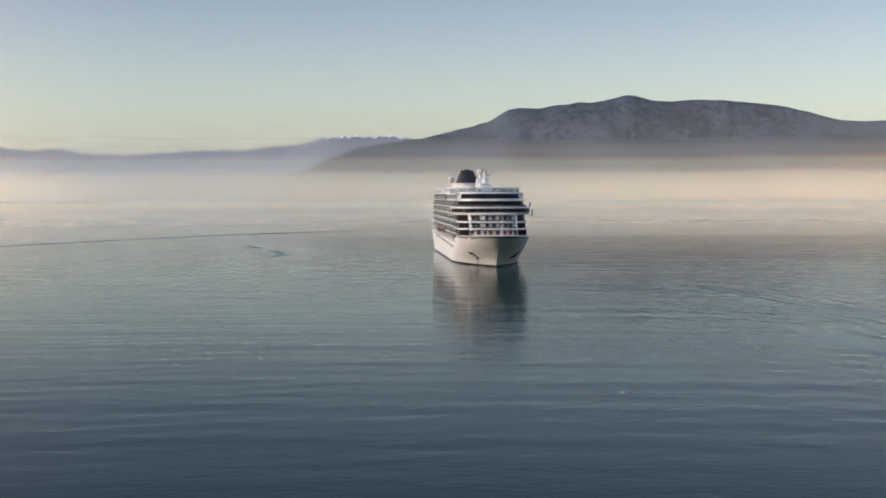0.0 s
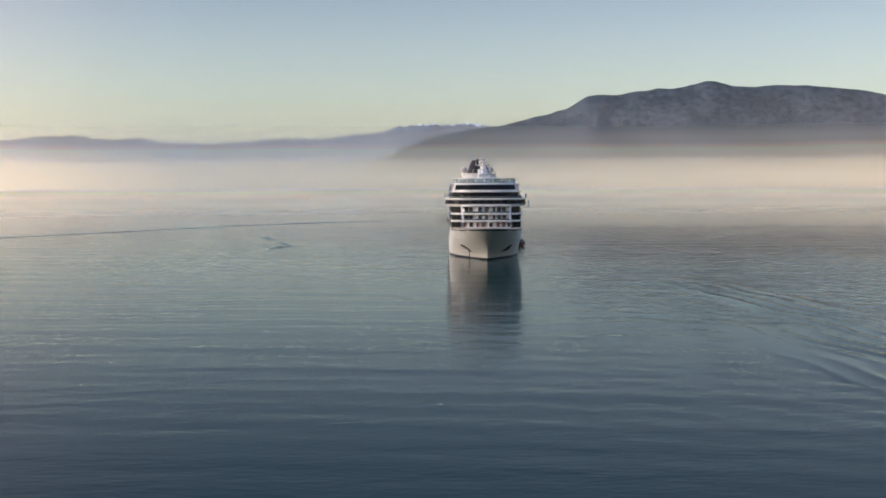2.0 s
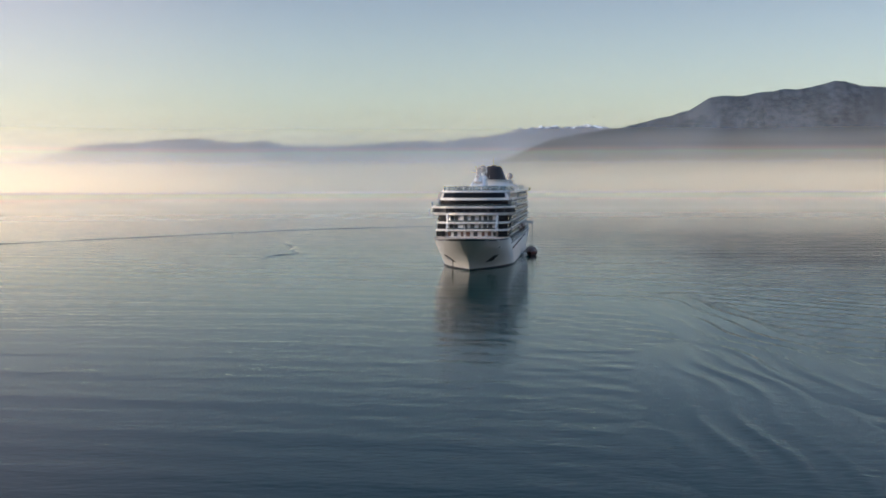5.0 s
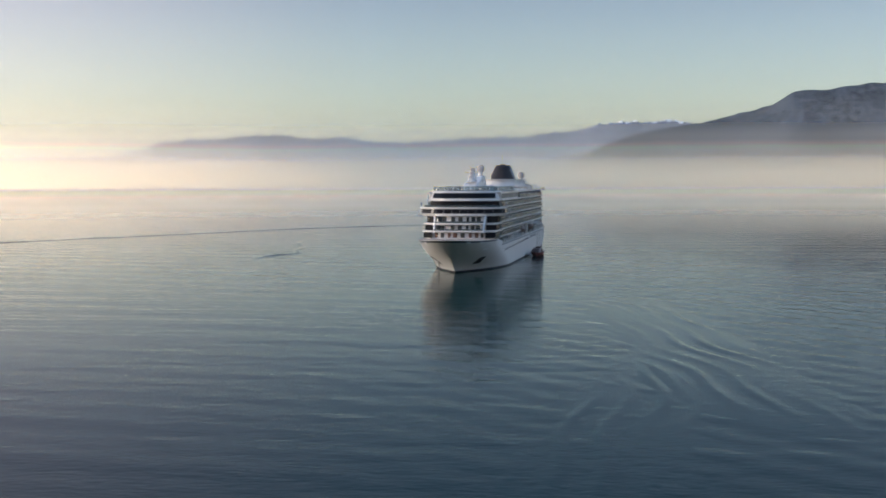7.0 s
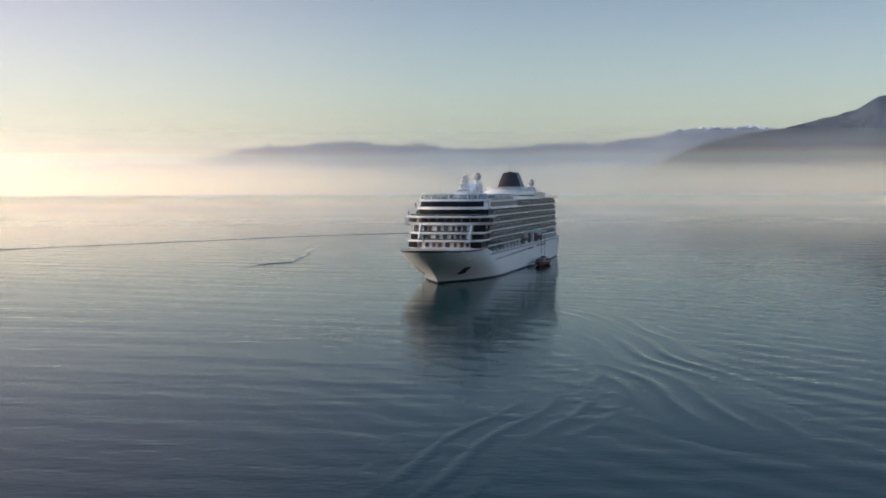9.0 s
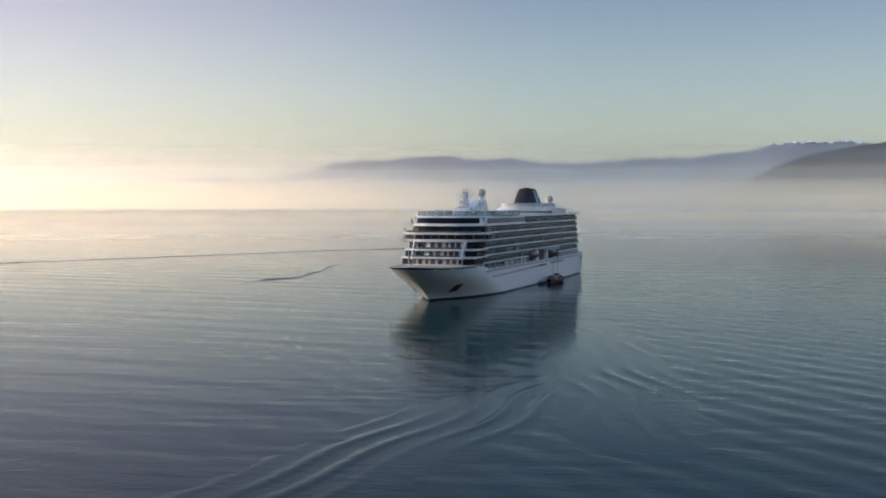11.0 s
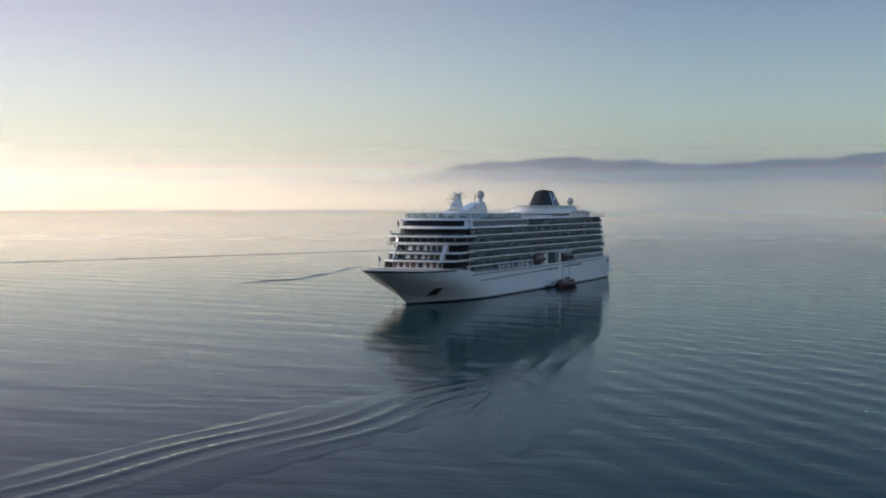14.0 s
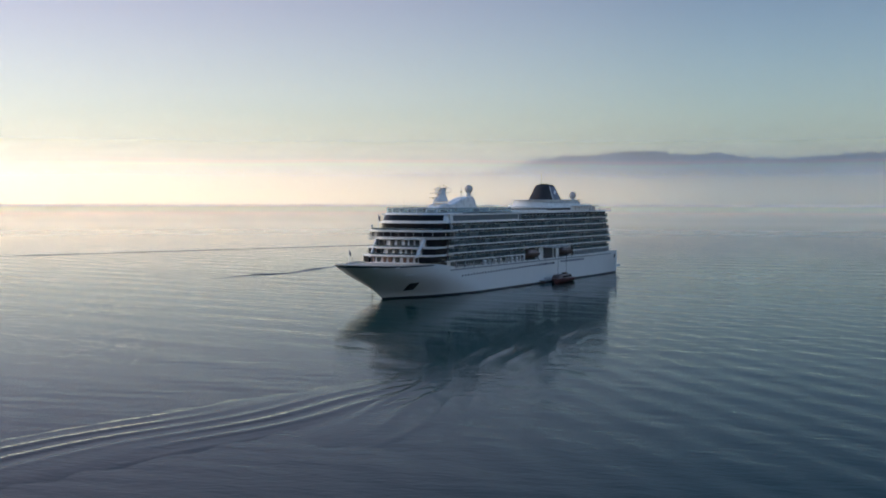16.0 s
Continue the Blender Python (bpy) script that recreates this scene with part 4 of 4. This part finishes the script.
o = [(x, front_y(x, 19.4, 7.2)) for x in np.linspace(-12.2, 12.2, 30)] + [(12.2, y) for y in range(28, 82, 4)]
o = [(-x, y) for x, y in o[:29:-1]] + o
ring_wall(bm, o, [(x * 0.995, y + 0.05) for x, y in o], 29.2, 30.9)
part("windscreen", bm, SCREEN, ship, "glass windscreen round the top deck")
bm = bmesh.new()
for x, y in o[::4]:
    box(bm, x - 0.06, x + 0.06, y - 0.06, y + 0.06, 29.1, 30.95)
tagged(part("windscreen_post", bm, WHITE, ship, "white posts of the windscreen"), kind="stuff")
bm = bmesh.new()
ring_wall(bm, o, [(x * 0.99, y + 0.12) for x, y in o], 30.9, 31.02)
part("handrail", bm, WHITE, ship)

# low deck houses and lockers on the forward top deck
for x, y, w, d, h in ((-3.8, 27.5, 1.0, 1.4, 1.1), (4.6, 28.0, 1.3, 1.2, 1.0), (6.8, 36.0, 1.6, 3.0, 1.3), (-6.6, 37.0, 1.6, 3.0, 1.3), (5.6, 47.0, 1.8, 4.5, 2.0), (-5.6, 47.0, 1.8, 4.5, 2.0),
                      (7.5, 62.0, 1.6, 3.5, 1.4), (-7.5, 62.0, 1.6, 3.5, 1.4)):
    bm = bmesh.new()
    box(bm, x - w, x + w, y - d, y + d, 29.15, 29.15 + h, 0.12)
    locker = part("deck_locker", bm, WHITE, ship, "low white deck locker")
    # a dark panel paints the shade of an opening; the locker is solid
    bm = bmesh.new()
    box(bm, x - w * 0.8, x + w * 0.8, y - d - 0.05, y - d + 0.02, 29.35, 29.0 + h * 0.85)
    part("locker_opening", bm, OPENING_SHADE, locker, "dark panel painted as a shaded opening in the locker")

# mast with a long sloping fairing behind
def slab(bm, stations):
    """A rounded body drawn through upright sections: (y, low, high, half width)."""
    rings = []
    for y, lo, hi, w in stations:
        c = min(0.45, w * 0.4, (hi - lo) * 0.4)
        rings.append([bm.verts.new((x, y, z)) for x, z in ((-w, lo), (-w, hi - c), (-w + c, hi), (w - c, hi), (w, hi - c), (w, lo))])
    for a, b in zip(rings, rings[1:]):
        for k in range(6):
            bm.faces.new((a[k], a[(k + 1) % 6], b[(k + 1) % 6], b[k]))
    bm.faces.new(rings[0])
    bm.faces.new(rings[-1][::-1])


bm = bmesh.new()
slab(bm, [(36.0, 29, 29.7, 2.0), (37.5, 29, 30.8, 2.6), (39.5, 29, 31.8, 2.9), (42.5, 29, 32.6, 2.7), (49, 29, 32.0, 2.0), (54, 29, 33.2, 2.1), (58, 29, 34.2, 2.0),
          (62, 29, 34.9, 2.0), (67.5, 29, 35.1, 2.0), (69.0, 29, 34.3, 1.9), (71.5, 29, 30.6, 1.9)])
mast = smooth(part("mast", bm, WHITE, ship, "white streamlined radar mast and fairing"), 40)
bm = bmesh.new()
prism(bm, [(1.5, 40.0), (1.5, 47.5), (0.6, 48.6), (-0.6, 48.6), (-1.5, 47.5), (-1.5, 40.0), (-0.7, 38.6), (0.7, 38.6)], 32.8, 35.2,
      [(1.0, 42.8), (1.0, 46.4), (0.5, 47.2), (-0.5, 47.2), (-1.0, 46.4), (-1.0, 42.8), (-0.5, 42.2), (0.5, 42.2)])
prism(bm, [(1.0, 42.8), (1.0, 46.4), (0.5, 47.2), (-0.5, 47.2), (-1.0, 46.4), (-1.0, 42.8), (-0.5, 42.2), (0.5, 42.2)], 35.2, 38.0,
      [(0.7, 44.2), (0.7, 46.8), (0.4, 47.3), (-0.4, 47.3), (-0.7, 46.8), (-0.7, 44.2), (-0.4, 43.8), (0.4, 43.8)])
box(bm, -1.5, 1.5, 43.2, 48.2, 37.9, 38.2, 0.08)
part("mast_column", bm, WHITE, mast, "white tapered mast column")
for z, y0, w, tilt in ((36.0, 40.0, 2.6, 0.0), (37.2, 41.6, 1.9, 0.0), (34.4, 37.6, 1.6, 0.0)):
    bm = bmesh.new()
    box(bm, -0.2, 0.2, y0, y0 + 3, z - 0.5, z - 0.2, 0.05)
    tube(bm, [(0, y0, z - 0.4), (0, y0, z)], 0.22)
    box(bm, -w, w, y0 - 0.15, y0 + 0.15, z, z + 0.28, 0.05)
    part("radar_scanner", bm, CREAM, mast, "white radar scanner bar")
for x, y, z, h in ((-1.3, 46, 38.1, 0.9), (1.3, 46, 38.1, 0.9), (0, 46.5, 38.1, 1.3), (-0.8, 44.4, 38.1, 0.7), (2.4, 56.0, 33.0, 5.4)):
    bm = bmesh.new()
    tube(bm, [(x, y, z), (x, y, z + h)], 0.11, 6)
    box(bm, x - 0.35, x + 0.35, y - 0.08, y + 0.08, z + h * 0.6, z + h * 0.75)
    part("aerial", bm, STEEL, mast, "thin aerial on the mast")
bm = bmesh.new()
for s in (-1, 1):
    tube(bm, [(0, 45.8, 36.2), (s * 3.4, 45.8, 36.6)], 0.16, 6)
    tube(bm, [(s * 3.2, 45.8, 36.5), (s * 3.2, 45.8, 38.2)], 0.1, 6)
part("mast_yard", bm, WHITE, mast, "white crosstree of the mast")


def radome(x, y, z, r, stand, label):
    bm = bmesh.new()
    ball(bm, (x, y, z), r)
    ob = smooth(part("radome", bm, CREAM, ship, label), 60)
    bm = bmesh.new()
    tube(bm, [(x, y, z - r - stand), (x, y, z - r * 0.8)], [r * 0.55, r * 0.6], 14)
    part("radome_stand", bm, WHITE, ob)
    return ob


radome(0.1, 67.2, 37.8, 1.7, 1.3, "pale satellite radome on the mast fairing")
radome(6.45, 159, 35.5, 1.7, 1.8, "pale satellite radome behind the funnel")
radome(-6.45, 159, 35.5, 1.7, 1.8, "pale satellite radome behind the funnel")
for x, y, z0, z1 in ((-4.8, 24.4, 29.1, 34.6), (5.0, 33.5, 31, 34.6), (9.0, 160.0, 31.5, 36.0), (-9, 160, 31.5, 36)):
    bm = bmesh.new()
    tube(bm, [(x, y, z0), (x, y, z1)], [0.12, 0.05], 6)
    part("pole", bm, WHITE, ship, "thin white pole on the top deck")

# pool deck roof, funnel house and funnel
bm = bmesh.new()
box(bm, -12.6, 12.6, 80, 116, 28.7, 29.6, 0.2)
part("pool_deck_roof", bm, WHITE, ship, "low white roof over the pool deck")
bm = bmesh.new()
for k in range(8):
    box(bm, -9.5, 9.5, 82 + k * 4, 85.6 + k * 4, 29.6, 30.0, 0.05)
part("roof_light", bm, CABIN, ship, "sliding glass roof over the pool")
bm = bmesh.new()
for s in (-1, 1):
    tube(bm, [(s * 12.3, y, 30.9) for y in range(80, 182, 6)], 0.07, 5)
    for y in range(80, 182, 3):
        tube(bm, [(s * 12.3, y, 28.8), (s * 12.3, y, 30.9)], 0.05, 4)
part("deck_rail", bm, WHITE, ship, "thin white rail along the top deck")
def capsule(half, y0, y1, nose):
    """A long plan with a round front and clipped after corners."""
    front = [(half * math.cos(a), y0 + nose - nose * math.sin(a)) for a in np.linspace(math.pi, 0, 13)]
    return front + [(half, y1 - 3), (half - 2.5, y1), (-half + 2.5, y1), (-half, y1 - 3)]


bm = bmesh.new()
prism(bm, capsule(10.2, 117.5, 180, 9), 28.7, 30.6)
prism(bm, capsule(9.4, 118.6, 178, 8), 30.6, 31.5, capsule(9.2, 118.9, 177.6, 8))
prism(bm, capsule(8.2, 120.5, 168, 7), 31.5, 33.4, capsule(7.8, 121.2, 166, 7))
prism(bm, capsule(8.6, 120.0, 169, 7), 33.4, 33.65)
house_ob = smooth(part("funnel_house", bm, WHITE, ship, "white stepped house round the funnel"), 40)
bm = bmesh.new()
prism(bm, capsule(10.35, 117.3, 150, 9), 29.25, 30.15)
part("house_window", bm, GLASS, house_ob, "dark window band round the funnel house")
for s_ in (-1, 1):
    bm = bmesh.new()
    tube(bm, [(s_ * 8.3, y, 32.5) for y in range(122, 178, 4)], 0.07, 5)
    for y in range(122, 178, 4):
        tube(bm, [(s_ * 8.3, y, 31.4), (s_ * 8.3, y, 32.5)], 0.05, 4)
    part("house_rail", bm, STEEL, ship, "thin rail on the funnel house")
    bm = bmesh.new()
    box(bm, min(s_ * 10.2, s_ * 12.2), max(s_ * 10.2, s_ * 12.2), 84, 112, 30.9, 31.1, 0.04)
    for y in range(85, 112, 5):
        tube(bm, [(s_ * 12.0, y, 29.5), (s_ * 12.0, y, 30.95)], 0.08, 5)
    part("side_awning", bm, WHITE, ship, "narrow white awning beside the pool deck")
bm = bmesh.new()
prism(bm, [(12.0, 178), (9.5, 181.5), (-9.5, 181.5), (-12.0, 178), (-12.0, 150), (12.0, 150)], 30.75, 31.15)
part("aft_canopy", bm, WHITE, ship, "flat white canopy over the aft deck")


def funnel_plan(y0, y1, half):
    out = []
    for k in range(28):
        a = 2 * math.pi * k / 28
        c, s = math.cos(a), math.sin(a)
        out.append((half * math.copysign(abs(c) ** 0.75, c), (y0 + y1) / 2 + (y1 - y0) / 2 * math.copysign(abs(s) ** 0.75, s)))
    return out


bm = bmesh.new()
prism(bm, funnel_plan(132.5, 154.0, 5.8), 33.0, 39.2, funnel_plan(137.6, 148.8, 3.7))
prism(bm, funnel_plan(137.6, 148.8, 3.7), 39.2, 40.1, funnel_plan(138.6, 147.4, 3.0))
funnel = smooth(part("funnel", bm, BLACK, ship, "black raked funnel"), 45)


def on_funnel(y, z, side):
    """A point just outside the funnel's side."""
    t = (z - 33.0) / 6.2
    y0, y1, h = 132.5 + 5.1 * t, 154.0 - 5.2 * t, 5.8 - 2.1 * t
    c = min(max((y - (y0 + y1) / 2) / ((y1 - y0) / 2), -0.995), 0.995)
    return Vector((side * (h * (1 - abs(c) ** (2 / 0.75)) ** (0.75 / 2) + 0.12), y, z))


for s in (-1, 1):
    for name, mat, label, lines in (("funnel_panel", LETTER, "grey panel on the after part of the funnel", (((139.4, 33.6), (140.2, 39.2)), ((146.4, 33.6), (144.0, 39.2)))),
                                    ("funnel_stripe", WHITE, "white line on the funnel", (((138.8, 33.6), (139.7, 39.2)), ((139.4, 33.6), (140.2, 39.2)))),
                                    ("funnel_stripe", WHITE, "white line on the funnel", (((146.4, 33.6), (144.0, 39.2)), ((147.0, 33.6), (144.5, 39.2))))):
        bm = bmesh.new()
        rows = []
        for k in range(7):
            t = k / 6
            a, b = [Vector(l[0]).lerp(Vector(l[1]), t) for l in lines]
            rows.append([bm.verts.new(on_funnel(a.x + (b.x - a.x) * q / 4, a.y, s) + Vector((s * (0.03 if mat is WHITE else 0), 0, 0))) for q in range(5)])
        for a, b in zip(rows, rows[1:]):
            for q in range(4):
                bm.faces.new((a[q], a[q + 1], b[q + 1], b[q]))
        part(name, bm, mat, funnel, label)
    bm = bmesh.new()
    m = Matrix.Translation(on_funnel(142.4, 36.4, s) + Vector((s * 0.08, 0, 0)))
    prism(bm, [(-0.05, -1.2), (0.05, -1.2), (0.05, 1.0), (-0.05, 1.0)], -1.2, 1.2, [(-0.05, -0.4), (0.05, -0.4), (0.05, 0.8), (-0.05, 0.8)])
    bmesh.ops.transform(bm, matrix=m, verts=bm.verts)
    part("funnel_emblem", bm, PALE, funnel, "plain pale emblem on the funnel")
bm = bmesh.new()
tube(bm, [(0, 0, 39.8), (0, 0, 40.5)], 0.42, 10)
pipe_me = mesh_of("exhaust_pipe", bm, BLACK)
for x, y in ((-0.6, 140.5), (0.6, 140.5), (-0.6, 143.2), (0.6, 143.2), (0, 145.6)):
    share("exhaust_pipe", pipe_me, funnel, pose(x, y, 0), "short dark exhaust pipe")
bm = bmesh.new()
tube(bm, [(0, 139.2, 40.3), (0, 139.2, 44.4)], [0.16, 0.08], 6)
part("funnel_mast", bm, STEEL, funnel, "thin aerial on the funnel")
bm = bmesh.new()
tube(bm, [(0, -22, 12.0), (0, -22, 18.6)], [0.14, 0.07], 8)
jack = part("jackstaff", bm, WHITE, ship, "white jackstaff on the bow")
bm = bmesh.new()
for k in range(6):
    prism(bm, [(0.15 * math.sin(k * 1.1) - 0.02, -21.9 + k * 0.2), (0.15 * math.sin(k * 1.1) + 0.02, -21.9 + k * 0.2),
               (0.15 * math.sin(k * 1.1 + 1.1) + 0.02, -21.7 + k * 0.2), (0.15 * math.sin(k * 1.1 + 1.1) - 0.02, -21.7 + k * 0.2)], 16.0 - k * 0.12, 17.4 - k * 0.12)
part("flag", bm, FLAG, jack, "small dark flag hanging limp")


# ---- boats ----
DARKHULL = material("dark_boat_hull", (0.13, 0.045, 0.038), 0.45, vary=0.3)
def boat_body(bm, length, width, height, keel=0.0):
    rows = []
    for i in range(17):
        u = i / 16
        y = -length / 2 + length * u
        full = min(1.0, (u / 0.22) ** 0.6 if u < 0.22 else 1, ((1 - u) / 0.12) ** 0.5 + 0.35 if u > 0.88 else 1)
        w = width / 2 * max(full, 0.05)
        rows.append([bm.verts.new((x * w, y, z)) for x, z in ((-0.0, keel), (0.55, keel + 0.12 * height), (0.92, 0.35 * height), (1.0, 0.55 * height), (1.0, 0.62 * height))])
    for a, b in zip(rows, rows[1:]):
        for k in range(4):
            bm.faces.new((a[k], b[k], b[k + 1], a[k + 1]))
    geom = bmesh.ops.duplicate(bm, geom=bm.verts[:] + bm.edges[:] + bm.faces[:])["geom"]
    for v in geom:
        if isinstance(v, bmesh.types.BMVert):
            v.co.x = -v.co.x
    bmesh.ops.remove_doubles(bm, verts=bm.verts, dist=0.01)
    bmesh.ops.holes_fill(bm, edges=[e for e in bm.edges if e.is_boundary], sides=0)


def lifeboat(name, place, label, group="", parent=None, cover=ORANGE):
    boat = new(name)
    boat.empty_display_size = 0.5
    boat.matrix_basis = place
    if parent:
        boat.parent = parent
    tagged(boat, label, "" if parent else "boat", group)
    bm = bmesh.new()
    boat_body(bm, 17.0, 5.2, 3.4)
    smooth(part("boat_hull", bm, DARKHULL, boat, "dark red hull of the boat"), 40)
    bm = bmesh.new()
    prism(bm, [(2.2 * math.copysign(abs(math.cos(a)) ** 0.5, math.cos(a)), 7.7 * math.copysign(abs(math.sin(a)) ** 0.6, math.sin(a))) for a in np.linspace(0, 2 * math.pi, 25)[:-1]], 2.2, 3.5,
          [(1.75 * math.copysign(abs(math.cos(a)) ** 0.5, math.cos(a)), 6.6 * math.copysign(abs(math.sin(a)) ** 0.6, math.sin(a))) for a in np.linspace(0, 2 * math.pi, 25)[:-1]])
    smooth(part("canopy", bm, cover, boat, "rounded enclosed top"), 50)
    bm = bmesh.new()
    for s in (-1, 1):
        for k in range(6):
            box(bm, min(s * 1.9, s * 2.12), max(s * 1.9, s * 2.12), -4.6 + k * 1.6, -3.4 + k * 1.6, 2.5, 3.05)
    part("boat_window", bm, GLASS, boat, "dark windows in the boat's top")
    bm = bmesh.new()
    box(bm, -0.9, 0.9, 2.0, 4.0, 3.45, 4.1, 0.15)
    part("steering_cabin", bm, cover, boat)
    return boat


tender = lifeboat("tender_boat", pose(18.3, 118.0, -0.4, 0, 0, 2) @ Matrix.Diagonal((1.08, 1.12, 1.0, 1)), "orange ship's tender lying alongside on the water")
for side in (-1, 1):
    for y in (97.5, 115.5, 133.0):
        if side > 0 and y == 115.5:
            continue
        # hung inside the open boat deck
        m = Matrix.Translation((side * 13.0, y, 10.6))
        lb = new("lifeboat")
        lb.parent, lb.matrix_basis = ship, m
        tagged(lb, "orange enclosed lifeboat hanging in its davits")
        bm = bmesh.new()
        boat_body(bm, 11.0, 4.2, 3.2)
        prism(bm, [(1.9 * math.copysign(abs(math.cos(a)) ** 0.5, math.cos(a)), 4.9 * math.copysign(abs(math.sin(a)) ** 0.6, math.sin(a))) for a in np.linspace(0, 2 * math.pi, 21)[:-1]], 1.9, 3.2,
              [(1.4 * math.copysign(abs(math.cos(a)) ** 0.5, math.cos(a)), 4.0 * math.copysign(abs(math.sin(a)) ** 0.6, math.sin(a))) for a in np.linspace(0, 2 * math.pi, 21)[:-1]], mat=0)
        smooth(part("boat_hull", bm, ORANGE, lb), 40)
    for y in (91.5, 103.5, 109.5, 121.5, 127.0, 139.0):
        bm = bmesh.new()
        s = side
        box(bm, min(s * 12.4, s * 12.9), max(s * 12.4, s * 12.9), y - 0.3, y + 0.3, 9.3, 15.0, 0.05)
        box(bm, min(s * 12.4, s * 14.6), max(s * 12.4, s * 14.6), y - 0.25, y + 0.25, 14.3, 14.9, 0.05)
        box(bm, min(s * 12.6, s * 14.4), max(s * 12.6, s * 14.4), y - 0.22, y + 0.22, 9.3, 9.9, 0.05)
        part("davit", bm, WHITE, ship, "white boat davit")
# davit arms swung out over the tender, with the falls hanging
for y in (112.5, 121.5):
    bm = bmesh.new()
    box(bm, 13.0, 19.4, y - 0.25, y + 0.25, 14.1, 15.05, 0.08)
    arm = part("davit_arm", bm, WHITE, ship, "davit arm swung out over the water")
    bm = bmesh.new()
    tube(bm, [(18.8, y, 14.5), (18.6, y, 3.2)], 0.06, 5)
    part("boat_fall", bm, ROPE, arm, "wire fall hanging from the davit")
# boarding platform at the shell door
bm = bmesh.new()
box(bm, 14.3, 16.6, 103.5, 109.0, 0.8, 1.2, 0.05)
for k in range(4):
    tube(bm, [(16.5, 103.7 + k * 1.7, 1.2), (16.5, 103.7 + k * 1.7, 2.3)], 0.06, 5)
tube(bm, [(16.5, 103.7, 2.3), (16.5, 108.8, 2.3)], 0.06, 5)
part("boarding_platform", bm, STEEL, ship, "grey boarding platform beside the tender")


# ---- bird ----
def gull():
    bird = thing("bird", "small dark gull gliding above the bay", "bird")
    bm = bmesh.new()
    tube(bm, [(0, -0.34, 0), (0, -0.2, 0.02), (0, 0.05, 0.02), (0, 0.3, 0.0), (0, 0.48, 0.01)], [0.03, 0.1, 0.13, 0.07, 0.02], 10)
    smooth(part("body", bm, FEATHER, bird), 60)
    for s in (-1, 1):
        bm = bmesh.new()
        prism(bm, [(s * 0.05, -0.12), (s * 0.45, -0.2), (s * 0.95, 0.02), (s * 0.5, 0.06), (s * 0.05, 0.15)], 0.03, 0.07)
        for v in bm.verts:
            v.co.z += 0.28 * abs(v.co.x)
        part("wing", bm, FEATHER, bird)
    bm = bmesh.new()
    prism(bm, [(-0.05, 0.35), (0.05, 0.35), (0.11, 0.6), (-0.11, 0.6)], 0.0, 0.02)
    part("tail", bm, FEATHER, bird)
    return bird


bird = gull()


def motions():
    # the gull drifts along above the ship's port side
    walk(bird, [(t, pose(x, y, z, 0, 0, a)) for t, x, y, z, a in (
        (0.0, -6.0, -57.0, 52.5, 150), (3.5, 29.7, -29.4, 53.9, 145), (7.0, 65.3, -2.4, 55.5, 140), (9.0, 86.7, 20.6, 55.8, 145), (11.5, 110.1, 41.2, 58.0, 160),
        (12.5, 113.8, 49.8, 60.2, 168), (13.5, 115.3, 58.0, 60.6, 172), (14.5, 115.8, 65.2, 60.2, 178), (16.0, 116.2, 74.2, 58.8, 180))])
    # the wakes spread slowly over the water
    walk(wake_open, [(t, pose(x, y, 0, 0, 0, a)) for t, x, y, a in ((0.0, 61, -190, 4), (4.0, 68, -205, 5), (7.0, 79, -205, 9), (9.0, 87, -190, 14), (12.0, 97, -165, 14), (16.0, 106, -140, 13))])
    walk(wake_near, [(t, pose(x, y, z, 0, 0, a)) for t, x, y, z, a in ((0.0, 54, -322, 0, 5), (4.0, 62, -318, 0.02, 3), (7.0, 72, -302, -0.10, -3), (9.0, 79, -285, -0.115, -6), (11.5, 86, -268, -0.03, -5), (14.0, 94, -260, 0, -7), (16.0, 101, -253, 0.01, -10))])
    pivot = Vector((-222, 295, 0))
    walk(wake_far, [(t, pose(x, 0, 0) @ Matrix.Translation(pivot) @ pose(0, 0, 0, 0, 0, a) @ Matrix.Translation(-pivot)) for t, x, a in ((0.0, 0, 0), (7.0, -22, 1), (12.5, -72, 4), (16.0, -99, 6))])
    walk(wake_side, [(0.0, pose(5, 0, 0)), (7.0, pose(-1, 0, 0)), (16.0, pose(-24, -2, 0))])


motions()
